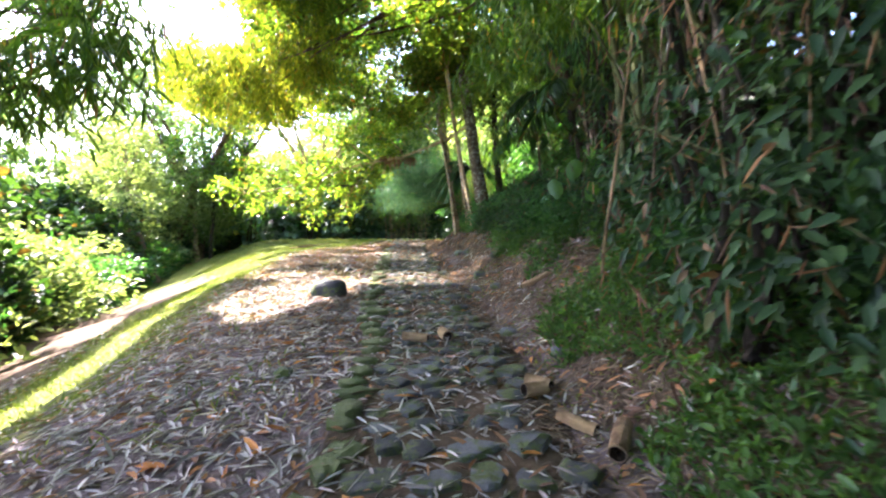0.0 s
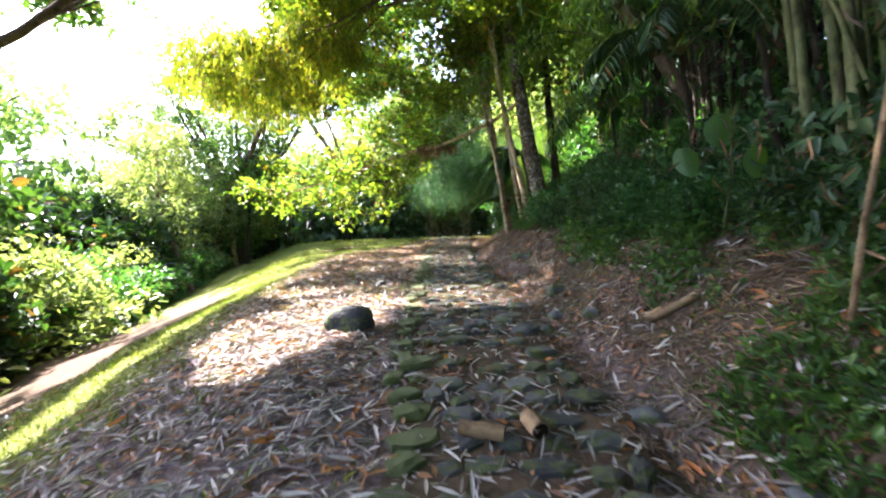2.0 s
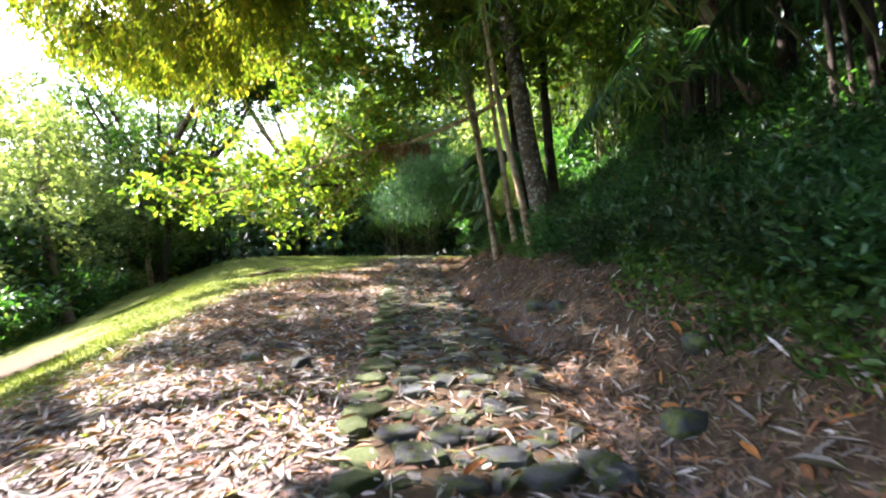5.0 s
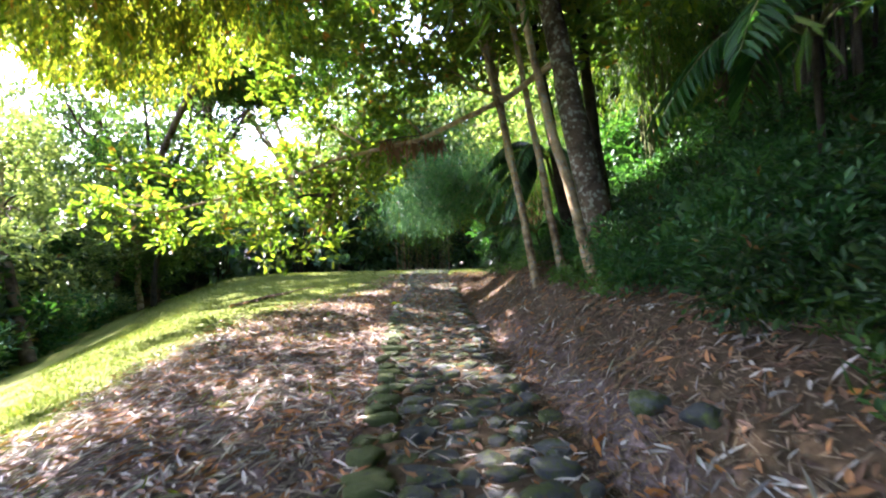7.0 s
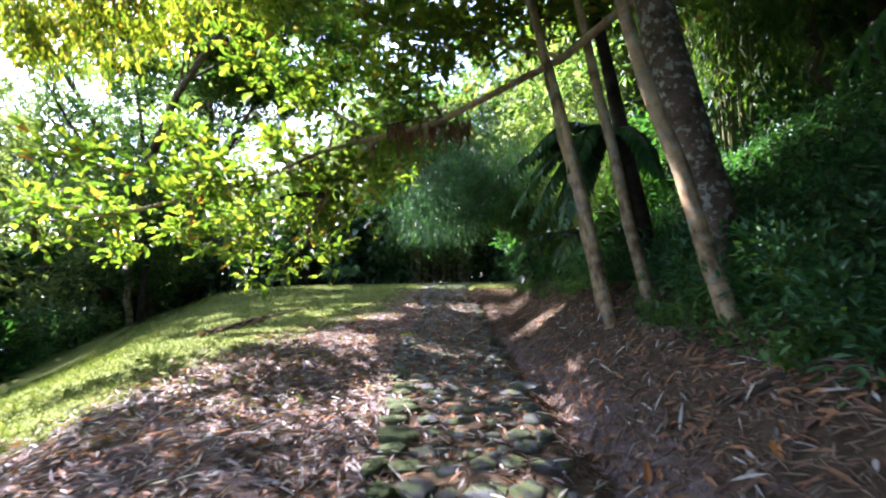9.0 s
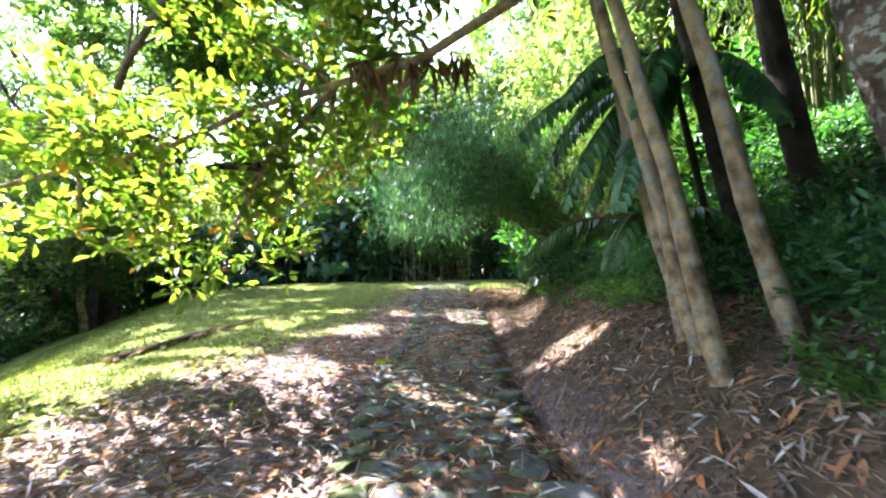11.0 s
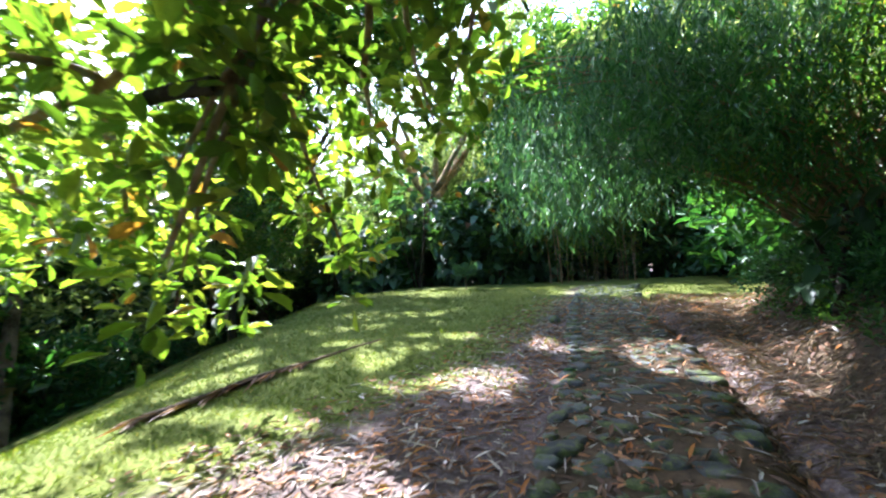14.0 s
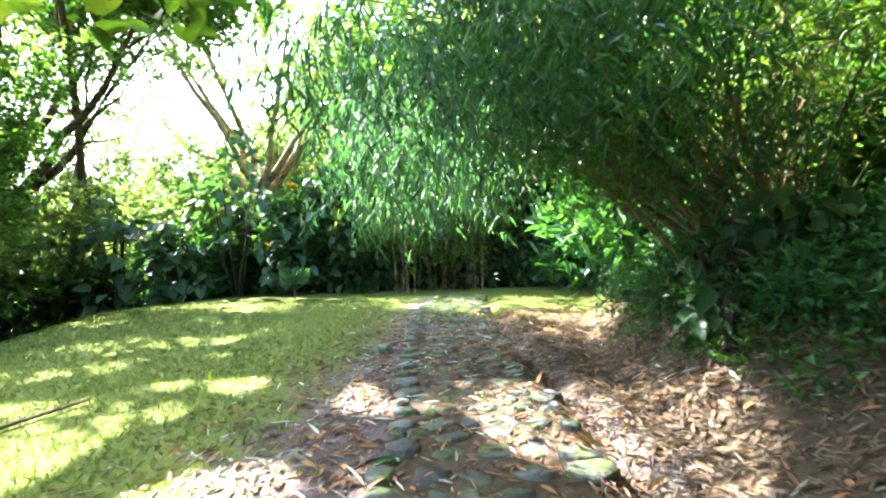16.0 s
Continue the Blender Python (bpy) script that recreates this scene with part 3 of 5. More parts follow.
# slender stems on the bank
for (x, y), top, r, bark in (((0.42, 13.45), (-0.35, 14.3, 6.8), 0.052, "pale_bark"), ((0.47, 13.78), (-0.2, 14.75, 6.8), 0.05, "pale_bark"), ((0.5, 14.05), (-0.05, 15.0, 6.6), 0.045, "pale_bark"), ((0.83, 13.45), (0.2, 14.3, 7.2), 0.055, "pale_bark"),
                            ((0.88, 12.1), (0.1, 13.0, 7.0), 0.06, "pale_bark"), ((1.3, 14.4), (0.9, 15.3, 7.0), 0.1, "dark_bark"), ((2.1, 14.8), (1.8, 15.4, 8.0), 0.11, "dark_bark")):
    b0 = put_on(x, y)
    crown_tree("tree", b0, bend(b0, top, 12, 0, 0.05), np.linspace(r * 1.25, r * 0.75, 12), [((top[0], top[1], top[2] + 0.8), (1.5, 1.5, 1.0))], 130, 12, 0.18, 0.07, "bough_leaf", bark,
               "slender pale-barked tree leaning over the leafy bank", limbs=5)

# ---- bamboo ----
def bamboo_clump(base, n, tall, lean, leaf, label, sprays=40, blades=16, culm="culm", drop=(0.15, 1.0), r=0.035, arch=1.0):
    """Culms that rise from one root, arch over and carry drooping sprays."""
    b0 = np.array(put_on(*base))
    ob = thing("bamboo_clump", b0, label, "bamboo")
    T = []
    for i in range(n):
        a = rng.uniform(0, 2 * np.pi)
        foot = np.array([math.cos(a), math.sin(a), 0]) * rng.uniform(0.05, 0.55)
        way = unit(np.array([lean[0] + math.cos(a) * 0.5, lean[1] + math.sin(a) * 0.5, 0.0])) * rng.uniform(0.5, 1.2) * np.linalg.norm(lean)
        t = np.linspace(0, 1, 14)[:, None]
        h = tall * rng.uniform(0.75, 1.15)
        p = foot + way * t ** 2.2 * h * 0.6 * arch + np.array([0, 0, 1.0]) * h * (t - 0.22 * arch * t ** 3.5)
        p[0, 2] = float(height(b0[0] + p[0, 0], b0[1] + p[0, 1])) - b0[2] - 0.05
        part_me("culm", tube("culm", p, np.linspace(r, r * 0.3, 14) * rng.uniform(0.7, 1.2), M[culm], 6), ob)
        for _ in range(sprays):
            q = rng.uniform(0.35, 1.0) ** 0.8 * 13
            j = min(int(q), 12)
            c = p[j] + (p[j + 1] - p[j]) * (q - j)
            T.append(b0 + c + np.array([rng.normal() * 0.6, rng.normal() * 0.6, -rng.uniform(*drop) * rng.uniform(0.3, 1)]))
    P, D, Nn, L, W = hanging(np.array(T), blades, 0.2, 0.03)
    part_me("foliage", leaves("foliage", P, D, Nn, L, W, M[leaf], origin=b0, fold=0.15, wide=(0.25, 0.65, 0.36)), ob)
    return ob


for x, y in ((-3.6, 28.6), (-2.6, 29.4), (-1.4, 29.0)):
    bamboo_clump((x, y), 7, 4.6, (-0.4, -0.1), "bamboo_leaf", "slim bamboo clump beyond the lawn", 24, 12, "dead_culm", drop=(0.0, 1.4), r=0.016)
for (x, y), n, tall, lean, leaf, culm in (((3.4, 8.4), 16, 9.0, (-0.45, 0.1), "bank_leaf", "dark_bark"), ((4.2, 12.5), 18, 9.0, (-0.25, 0.05), "dark_leaf", "dark_bark"),
                                          ((2.7, 5.2), 14, 8.5, (-0.45, 0.3), "bamboo_leaf", "culm"), ((2.7, 1.6), 14, 8.0, (-0.3, 0.3), "bamboo_leaf", "culm"),
                                          ((4.4, 17.5), 14, 8.0, (-0.2, 0.1), "bamboo_leaf", "culm"), ((2.6, -1.5), 12, 8.0, (-0.3, 0.3), "bamboo_leaf", "culm")):
    bamboo_clump((x, y), n, tall, lean, leaf, "tall bamboo clump on the bank above the path", 36, 14, culm, (0.1, 1.6))

# spray of bamboo that hangs into the walk from overhead
b0 = np.array(put_on(-4.6, -0.4))
spray = thing("bamboo_clump", b0, "leaning bamboo with dark drooping sprays overhead", "bamboo")
for e in ((-2.1, 2.4, 2.5), (-1.6, 2.6, 2.75), (-2.6, 2.8, 2.7), (-1.8, 3.0, 3.0)):
    line = bend(b0, e, 9, 0.9, 0.05)
    part_me("culm", tube("culm", line - b0, np.linspace(0.02, 0.004, 9), M["culm"], 6), spray)
T = np.concatenate([blob(34, c, (0.36, 0.3, 0.2), 0.1) for c in ((-2.05, 2.25, 2.45), (-1.9, 2.3, 2.75), (-2.5, 2.5, 2.5), (-2.6, 2.3, 2.35), (-2.4, 2.8, 2.85))])
P, D, Nn, L, W = hanging(T, 10, 0.16, 0.017, 0.7, 0.25)
part_me("foliage", leaves("foliage", P, D, Nn, L, W, M["bamboo_leaf"], origin=b0, fold=0.15, wide=(0.25, 0.65, 0.36)), spray)

# ---- bushes across the gully and behind the clearing ----
protos = [shrub((-40 - 8 * i, -60, float(height(-40 - 8 * i, -60))), s, n, 9, l, w, m, lab, "bush") for i, (s, n, l, w, m, lab) in enumerate((
    ((1.8, 1.5, 1.4), 300, 0.2, 0.08, "pale_leaf", "pale green bush at the foot of the lawn"),
    ((1.9, 1.7, 1.3), 420, 0.22, 0.08, "bank_leaf", "green bush at the foot of the lawn"),
    ((1.6, 1.9, 1.8), 360, 0.32, 0.16, "dark_leaf", "dark large-leaved bush at the foot of the lawn")))]
tprotos = []
for i, (m, bark, h) in enumerate((("wood_leaf", "bark", 8), ("pale_leaf", "pale_bark", 9), ("tree_leaf", "dark_bark", 10))):
    b0 = put_on(-40 - 12 * i, -90)
    blobs = [((b0[0] + rng.uniform(-2.4, 2.4), b0[1] + rng.uniform(-2.4, 2.4), b0[2] + h * rng.uniform(0.4, 1.0)), (1.9, 1.9, 1.3)) for _ in range(9)]
    tprotos.append(crown_tree("tree", b0, bend(b0, (b0[0] + 0.6, b0[1], b0[2] + h * 0.8), 9, 0, 0.2), np.linspace(0.2, 0.07, 9), blobs, 900, 9, 0.26, 0.11, m, bark,
                              "tall tree of the wood around the clearing", limbs=9))


for ob in protos:
    in_group(ob, "bushes round the lawn")
for ob in tprotos:
    in_group(ob, "trees of the wood")


def scatter(src, x, y, s=1.0, sink=0.05):
    m = Matrix.Translation(put_on(x, y, sink)) @ Matrix.Rotation(rng.uniform(0, 6.28), 4, "Z") @ Matrix.Diagonal((s, s, s * rng.uniform(0.85, 1.2), 1))
    return copy_thing(src, m)


def gully_edge(y):
    """The line along which the lawn ends in bushes."""
    return np.interp(y, [-6, 7, 9.7, 17, 27, 30, 33], [-6.5, -7.6, -9.4, -12.2, -16.5, -12, -5])


for y in np.arange(-4, 30, 1.5):
    for row in range(3):
        x = gully_edge(y) - 0.8 - row * 2.2 - rng.uniform(0, 1.0)
        scatter(protos[int(rng.choice(3, p=(0.35, 0.35, 0.3)))], x, y + rng.uniform(-0.5, 0.5), rng.uniform(0.7, 1.1) + 0.2 * row)
for x in np.arange(-17, 6, 1.5):
    y = 31.0 + 0.06 * (x + 6) ** 2 * 0.2 + rng.uniform(-0.4, 0.4)
    for row in range(2):
        scatter(protos[int(rng.choice(3, p=(0.1, 0.3, 0.6)))], x, y + 2 * row, rng.uniform(0.8, 1.25))
for y in np.arange(-6, 46, 3.2):
    for row in range(3):
        x = gully_edge(min(y, 27)) - 8 - row * 6 - rng.uniform(0, 3)
        scatter(tprotos[int(rng.integers(3))], x, y + rng.uniform(-1, 1), rng.uniform(0.45, 0.65) + 0.12 * row)
for x in np.arange(-26, 26, 3.0):
    for row in range(3):
        scatter(tprotos[int(rng.integers(3))], x, 36 + row * 5 + rng.uniform(-1, 1), rng.uniform(0.7, 0.92) + 0.24 * row)
for x, y, s in ((-5.6, 34.5, 1.35), (-2.0, 33.5, 1.2), (1.2, 33.5, 1.4), (4.6, 23.2, 0.8), (5.8, 20.8, 0.9), (3.6, 25.6, 0.8), (3, 30.5, 1.2), (5, 26, 1.2), (-12.9, 23.2, 0.6), (-14.2, 24.2, 0.7), (-15.6, 25.6, 0.65), (-15.0, 29.0, 0.75), (-18.5, 27.6, 0.8), (-13.0, 34.0, 0.85), (-7.6, 37.5, 1.1), (-20, 25.5, 1.0), (-24, 20, 1.3)):
    scatter(tprotos[int(rng.integers(3))], x, y, s)
for y in np.arange(-8, 34, 3.0):
    for row in range(3):
        scatter(tprotos[int(rng.choice((0, 2)))], 6.5 + row * 5 + rng.uniform(-1, 1), y + rng.uniform(-1, 1), rng.uniform(0.8, 1.2))
for x in np.arange(-18, 14, 3.2):
    for row in range(2):
        scatter(tprotos[int(rng.integers(3))], x, -9 - row * 5 + rng.uniform(-1, 1), rng.uniform(0.8, 1.2))
for x, y, s in ((3.2, 24.6, 1.7), (4.3, 22.4, 1.6), (5.4, 26.0, 1.9), (2.8, 27.6, 1.4), (5.2, 19.5, 1.3)):
    scatter(protos[1], x, y, s)
for x, y in ((5.6, 0.8), (6.0, 4.0), (6.2, 7.0), (6.5, 10.2), (6.6, 13.4), (6.2, 16.6), (8.5, 2.5), (8.8, 8.5)):
    scatter(tprotos[2], x, y, 1.05)
for ob in protos + tprotos:
    for o_ in (*ob.children_recursive, ob):
        bpy.data.objects.remove(o_)

# big open trees behind the clearing
def open_tree(x, y, bark, leaf, n, label):
    """Stout trunk, spreading limbs and layered clouds of leaves."""
    b0 = np.array(put_on(x, y))
    ob = thing("tree", b0, label, "tree")
    part_me("trunk", tube("trunk", bend((0, 0, -0.1), (0.3, 0, 5.0), 9, 0, 0.1), np.linspace(0.4, 0.26, 9), M[bark], 12, 0.08), ob)
    T = []
    for i in range(n):
        a = i * 2 * np.pi / n + rng.uniform(-0.2, 0.2)
        e = np.array([math.cos(a) * rng.uniform(3.5, 6.5), math.sin(a) * rng.uniform(3, 5.5), rng.uniform(8.5, 13.5)])
        line = bend((0.3, 0, 4.2 + 0.08 * i), e, 10, -0.5, 0.25)
        limb = part_me("limb", tube("limb", line, np.linspace(0.16, 0.03, 10), M[bark], 7), ob)
        for k in (4, 6, 7, 8):
            tip = line[k] + np.array([rng.uniform(-1.4, 1.4), rng.uniform(-1.4, 1.4), rng.uniform(0.4, 1.4)])
            part_me("branch", tube("branch", bend(line[k], tip, 6, 0.1, 0.2), np.linspace(0.045, 0.012, 6), M[bark], 5), limb)
        for k in (5, 7, 9):
            T.append(blob(44, b0 + line[k] + np.array([0, 0, 0.5]), (1.5, 1.5, 0.4), 0.1))
    P, D, Nn, L, W = rosettes(np.concatenate(T), 9, 0.24, 0.08)
    part_me("crown", leaves("crown", P, D, Nn, L, W, M[leaf], origin=b0), ob)
    return ob


open_tree(-10.6, 33.0, "pale_bark", "pale_leaf", 11, "large pale-limbed tree with an open layered crown")
open_tree(-15.8, 26.8, "bark", "wood_leaf", 12, "large dark-limbed tree with an open layered crown")


# ---- undergrowth ----
def stick(x, y, length, turn, r, label, material="bark", name="fallen_branch", bendy=0.08):
    c, s = math.cos(radians(turn)), math.sin(radians(turn))
    xs, ys = x + c * np.linspace(-0.5, 0.5, 12) * length, y + s * np.linspace(-0.5, 0.5, 12) * length
    xs, ys = xs + np.cumsum(rng.normal(size=12)) * bendy * 0.1, ys + np.cumsum(rng.normal(size=12)) * bendy * 0.1
    pts = np.stack([xs, ys, height(xs, ys) + r * 0.8], 1)
    o_ = pts[5].copy()
    ob = new(name, tube(name, pts - o_, np.linspace(r, r * 0.5, 12), M[material], 7, 0.12))
    ob.location = o_
    return tagged(ob, label, "branch")


def stuff_leaves(name, P, D, Nn, L, W, material, label, category, **more):
    return tagged(new(name, leaves(name, P, D, Nn, L, W, M[material], **more)), label, category, kind="stuff")


def climber(at, size, n, length, width, label, material="dark_leaf"):
    """Large glossy leaves in tiers over a stem."""
    at = np.asarray(at, float)
    ob = thing("climbing_plant", at, label, "climbing plant")
    for i in range(4):
        part_me("stem", tube("stem", bend((rng.uniform(-0.3, 0.3), rng.uniform(-0.2, 0.2), -0.05), (rng.uniform(-0.7, 0.7) * size[0], 0.1, size[2] * 1.5), 8, 0, 0.15), np.linspace(0.05, 0.02, 8), M["dark_bark"], 6), ob)
    C = blob(n, at + np.array([0, 0, size[2] * 0.85]), size, 0.7)
    C = C[C[:, 2] > height(C[:, 0], C[:, 1]) + 0.1]
    out = unit((C - at) * np.array([1, 1, 0.15]) + np.array([0, -0.5, 0]))
    D = unit(out + rng.normal(size=C.shape) * 0.6 + np.array([0, 0, -0.75]))
    Nn = out + np.array([0, 0, 0.9]) + rng.normal(size=C.shape) * 0.55
    s = rng.uniform(0.7, 1.2, len(C))
    part_me("foliage", leaves("foliage", C, D, Nn, length * s, width * s, M[material], origin=at, fold=0.12, droop=0.2, wide=(0.25, 0.62, 0.4)), ob)
    return ob


for x, y, s in ((-11.2, 29.0, 0.75), (-9.4, 29.4, 1.35), (-7.5, 29.6, 0.8), (-6.0, 29.8, 1.3), (-4.7, 30.4, 0.75), (-13.0, 28.4, 1.1)):
    climber(put_on(x, y), (1.2 * s, 0.9, 2.0 * s), 260, 0.5, 0.3, "dark large-leaved climber behind the lawn", "climber_leaf")
for x, y, s in ((1.9, 2.3, 0.75), (2.2, 3.4, 0.9), (2.0, 1.2, 0.8), (2.3, 4.6, 0.8), (2.6, 2.8, 1.3), (2.5, 5.6, 0.8), (2.0, 0.2, 0.8), (2.8, 4.2, 1.4)):
    climber(put_on(x, y), (0.55 * s + 0.1, 0.55, 0.75 * s), 360, 0.125, 0.05, "dark glossy climber with long leaves on the bank")
for x, y, z, s in ((2.6, 1.0, 1.6, 1.3), (2.8, 2.2, 1.9, 1.4), (2.7, 3.3, 1.7, 1.3), (2.9, 4.4, 2.0, 1.3), (2.3, 2.0, 0.9, 1.0), (3.2, 0.2, 1.4, 1.5), (3.3, 3.0, 3.2, 1.5), (3.4, 5.4, 2.6, 1.5), (3.0, 6.4, 1.5, 1.3), (3.3, 1.4, 3.0, 1.4)):
    climber(put_on(x, y), (0.75 * s, 0.7, 0.5 * s + z * 0.62), 860, 0.14, 0.052, "dark glossy climber hanging over the bank", "herb_leaf" if s > 1.45 else "dark_leaf")
for x, y in ((-1.2, 31.5), (0.2, 30.6), (1.6, 29.6), (2.6, 27.5), (2.2, 25.8)):
    climber(put_on(x, y), (1.0, 0.9, 0.9), 160, 0.32, 0.14, "bluish-green large-leaved bush at the bend", "blue_leaf")

# large bamboo whose culms arch over the path and trail curtains of leaves
b0 = np.array(put_on(1.5, 20.4))
fan = thing("bamboo_clump", b0, "large bamboo arching over the path with trailing bluish-green curtains", "bamboo")
# same bamboo: darker leaves stand for the shaded dome, yellower for the backlit side
T_blue, T_shaded, T_backlit = [], [], []
for i in range(64):
    far_out = i < 34
    e = np.array([rng.uniform(-3.2, -2.0), rng.uniform(17.9, 22.4), 0]) if far_out else np.array([rng.uniform(-1.6, 3.2), rng.uniform(17.9, 21.2), 0])
    e[2] = rng.uniform(4.0, 5.6) if far_out else rng.uniform(4.3, 6.4)
    foot = b0 + np.array([rng.uniform(-0.45, 0.6), rng.uniform(-0.45, 0.7), -0.1])
    line = bend(foot, e, 12, rng.uniform(0.5, 1.1), 0.08)
    part_me("culm", tube("culm", line - b0, np.linspace(0.026, 0.006, 12), M["dead_culm" if i % 3 else "culm"], 5), fan)
    for k in range(4, 12):
        if far_out and k > 7:
            hang_n = 5 if k > 9 else 3
            fall = rng.uniform(0, 1, (hang_n, 1)) ** 0.8 * np.array([[0.0, 0.0, -1.0]]) * rng.uniform(0.9, 2.0)
            T_blue.append(line[k] + fall + rng.normal(size=(hang_n, 3)) * np.array([0.28, 0.3, 0.12]))
        elif k > 5:
            (T_shaded if line[k][0] < 0.4 else T_backlit).append(line[k] + rng.normal(size=(7, 3)) * np.array([0.34, 0.34, 0.3]))
        else:
            T_backlit.append(line[k] + rng.normal(size=(3, 3)) * 0.25)
T_shaded.append(blob(150, (-0.4, 18.9, 4.5), (1.1, 0.9, 0.8), 0.3))
T_shaded.append(blob(110, (-1.2, 18.8, 4.4), (0.9, 0.8, 0.8), 0.3))
T_shaded.append(blob(150, (0.6, 19.4, 3.9), (1.0, 0.7, 0.6), 0.2))
T_blue.append(blob(120, (-0.8, 18.5, 5.0), (1.2, 0.9, 0.5), 0.3))
T_backlit.append(blob(170, (1.2, 19.2, 5.2), (1.5, 1.0, 0.8), 0.3))
def above_path(T):
    T = np.concatenate(T)
    return T[T[:, 2] > height(T[:, 0], T[:, 1]) + np.where(right_of(T[:, 0], T[:, 1]) < 0.6, 1.6, 0.5)]
for T, n, l, w, mat_name, fall in ((T_blue, 15, 0.14, 0.021, "blue_leaf", 0.9), (T_shaded, 13, 0.12, 0.023, "bank_leaf", 0.6), (T_backlit, 10, 0.12, 0.022, "bamboo_leaf", 0.4)):
    P, D, Nn, L, W = hanging(above_path(T), n, l, w, fall, 0.3)
    part_me("foliage", leaves("foliage", P, D, Nn, L, W, M[mat_name], origin=b0, fold=0.15, wide=(0.25, 0.65, 0.36)), fan)
for i in range(150):
    a = b0 + np.array([rng.uniform(-0.6, 0.5), rng.uniform(-0.7, 0.1), rng.uniform(0.4, 1.4)])
    e = a + np.array([rng.uniform(-1.9, 0.4), rng.uniform(-1.0, 0.4), rng.uniform(0.1, 1.7)])
    part_me("twig", tube("twig", bend(a, e, 6, rng.uniform(0.05, 0.3), 0.15) - b0, np.linspace(0.006, 0.0025, 6), M["dead_culm"], 4), fan)
for x, y, tall in ((0.55, 19.2, 1.0), (0.95, 19.5, 1.2), (1.4, 19.3, 0.9)):
    climber(put_on(x, y), (0.4, 0.35, 0.5 * tall), 60, 0.24, 0.11, "dark climber round the foot of the bamboo")
stick(3.2, 20.9, 3.2, 160, 0.05, "dark fallen trunk lying on the leafy slope", "dark_bark", "log", 0.15)

# leafy plants along the bank
for y in np.arange(-2, 22, 0.5):
    for v, s in ((1.75, 0.45), (2.4, 0.6), (3.2, 0.8), (4.3, 1.1), (5.6, 1.3)):
        if y > 17 and v > 2.6:
            continue
        lift = float(np.interp(y, [0, 4, 6.2, 7.5, 11, 12.5, 14, 16, 19], [0.0, 0.1, 0.4, -0.25, -0.2, 0.2, 0.3, 0.4, 0.1]))
        x = float(centre(y)) + HALF + v + rng.uniform(-0.25, 0.25) + lift
        shrub(put_on(x, y + rng.uniform(-0.25, 0.25)), (0.5 * s + 0.22, 0.5 * s + 0.22, 0.5 * s + 0.05), int(110 + 60 * s), 12, 0.065 + 0.03 * s, 0.022 + 0.014 * s,
              "bank_leaf" if rng.random() < 0.75 else "dark_leaf", "green undergrowth on the shaded bank", stems=3)


def spots_on(n, x0, x1, y0, y1, keep):
    x, y = rng.uniform(x0, x1, n), rng.uniform(y0, y1, n)
    k = rng.random(n) < keep(x, y)
    return x[k], y[k]


# low herbs and grass that creep down the bank
def herb_share(x, y):
    v = right_of(x, y)
    n = smooth_noise(x, y, 0.9, 41) + 0.5 * smooth_noise(x, y, 0.35, 42)
    low = np.interp(y, [-2, 4, 6, 7.5, 11, 14, 20], [0.25, 0.35, 0.9, 0.85, 1.0, 1.0, 1.1])
    thick = np.interp(y, [-2, 3.5, 5, 6.5, 8, 11, 14, 22], [0.42, 0.05, -0.02, 0.0, 0.25, 0.2, 0.0, 0.0])
    return ((v > low) & (v < 2.6) & (n + thick + (v - low) * 0.22 > 0.1)) * 1.0


x, y = spots_on(52000, -1.5, 3.5, -1.5, 21, herb_share)
C = np.stack([x, y, height(x, y) + rng.uniform(0.0, 1.0, len(x)) * np.clip(right_of(x, y) * 0.16, 0.06, 0.35)], 1)
P, D, Nn, L, W = rosettes(C, 3, 0.065, 0.03, 0.6, 0.5, 0.03)
stuff_leaves("herbs", P, D, Nn, L, W, "herb_leaf", "low green herbs creeping over the bank", "herbs")
x, y = spots_on(60000, -1.5, 3.2, -1.5, 13, lambda x, y: herb_share(x, y) * (smooth_noise(x, y, 0.7, 43) > -0.1))
P = np.stack([x, y, height(x, y) - 0.01], 1)
D = unit(rng.normal(size=P.shape) * np.array([0.6, 0.6, 0.2]) + np.array([-0.15, 0, 0.8]))
stuff_leaves("grass", P, D, on_sphere(len(P)), rng.uniform(0.05, 0.16, len(P)), 0.009, "herb_leaf", "thin green grass on the bank", "grass", droop=0.35)
x, y = spots_on(22000, -0.6, 2.6, 0.0, 7.5, lambda x, y: (right_of(x, y) > 0.15) * (smooth_noise(x, y, 0.6, 44) + 0.6 * smooth_noise(x, y, 0.2, 45) > -0.02) * 0.8)
P = np.stack([x, y, height(x, y) - 0.01], 1)
D = unit(rng.normal(size=P.shape) * np.array([0.7, 0.7, 0.2]) + np.array([-0.1, 0, 0.6]))
stuff_leaves("moss_grass", P, D, on_sphere(len(P)), rng.uniform(0.02, 0.07, len(P)), 0.01, "grass", "short mossy grass on the bank", "grass", droop=0.3)

# ---- the lawn ----
x, y = spots_on(260000, -13, 0.5, 0, 27, lambda x, y: np.clip(lawn_share(x, y) * 1.6 - 0.55 + smooth_noise(x, y, 0.4, 51) * 0.9, 0, 1) * np.interp(y, [0, 12, 27], [0.9, 1.0, 0.4]) * (left_of(x, y) < shoulder(y) + 3))
P = np.stack([x, y, height(x, y) - 0.01], 1)
D = unit(rng.normal(size=P.shape) * np.array([0.7, 0.7, 0.1]) + np.array([0, 0, 0.7]))
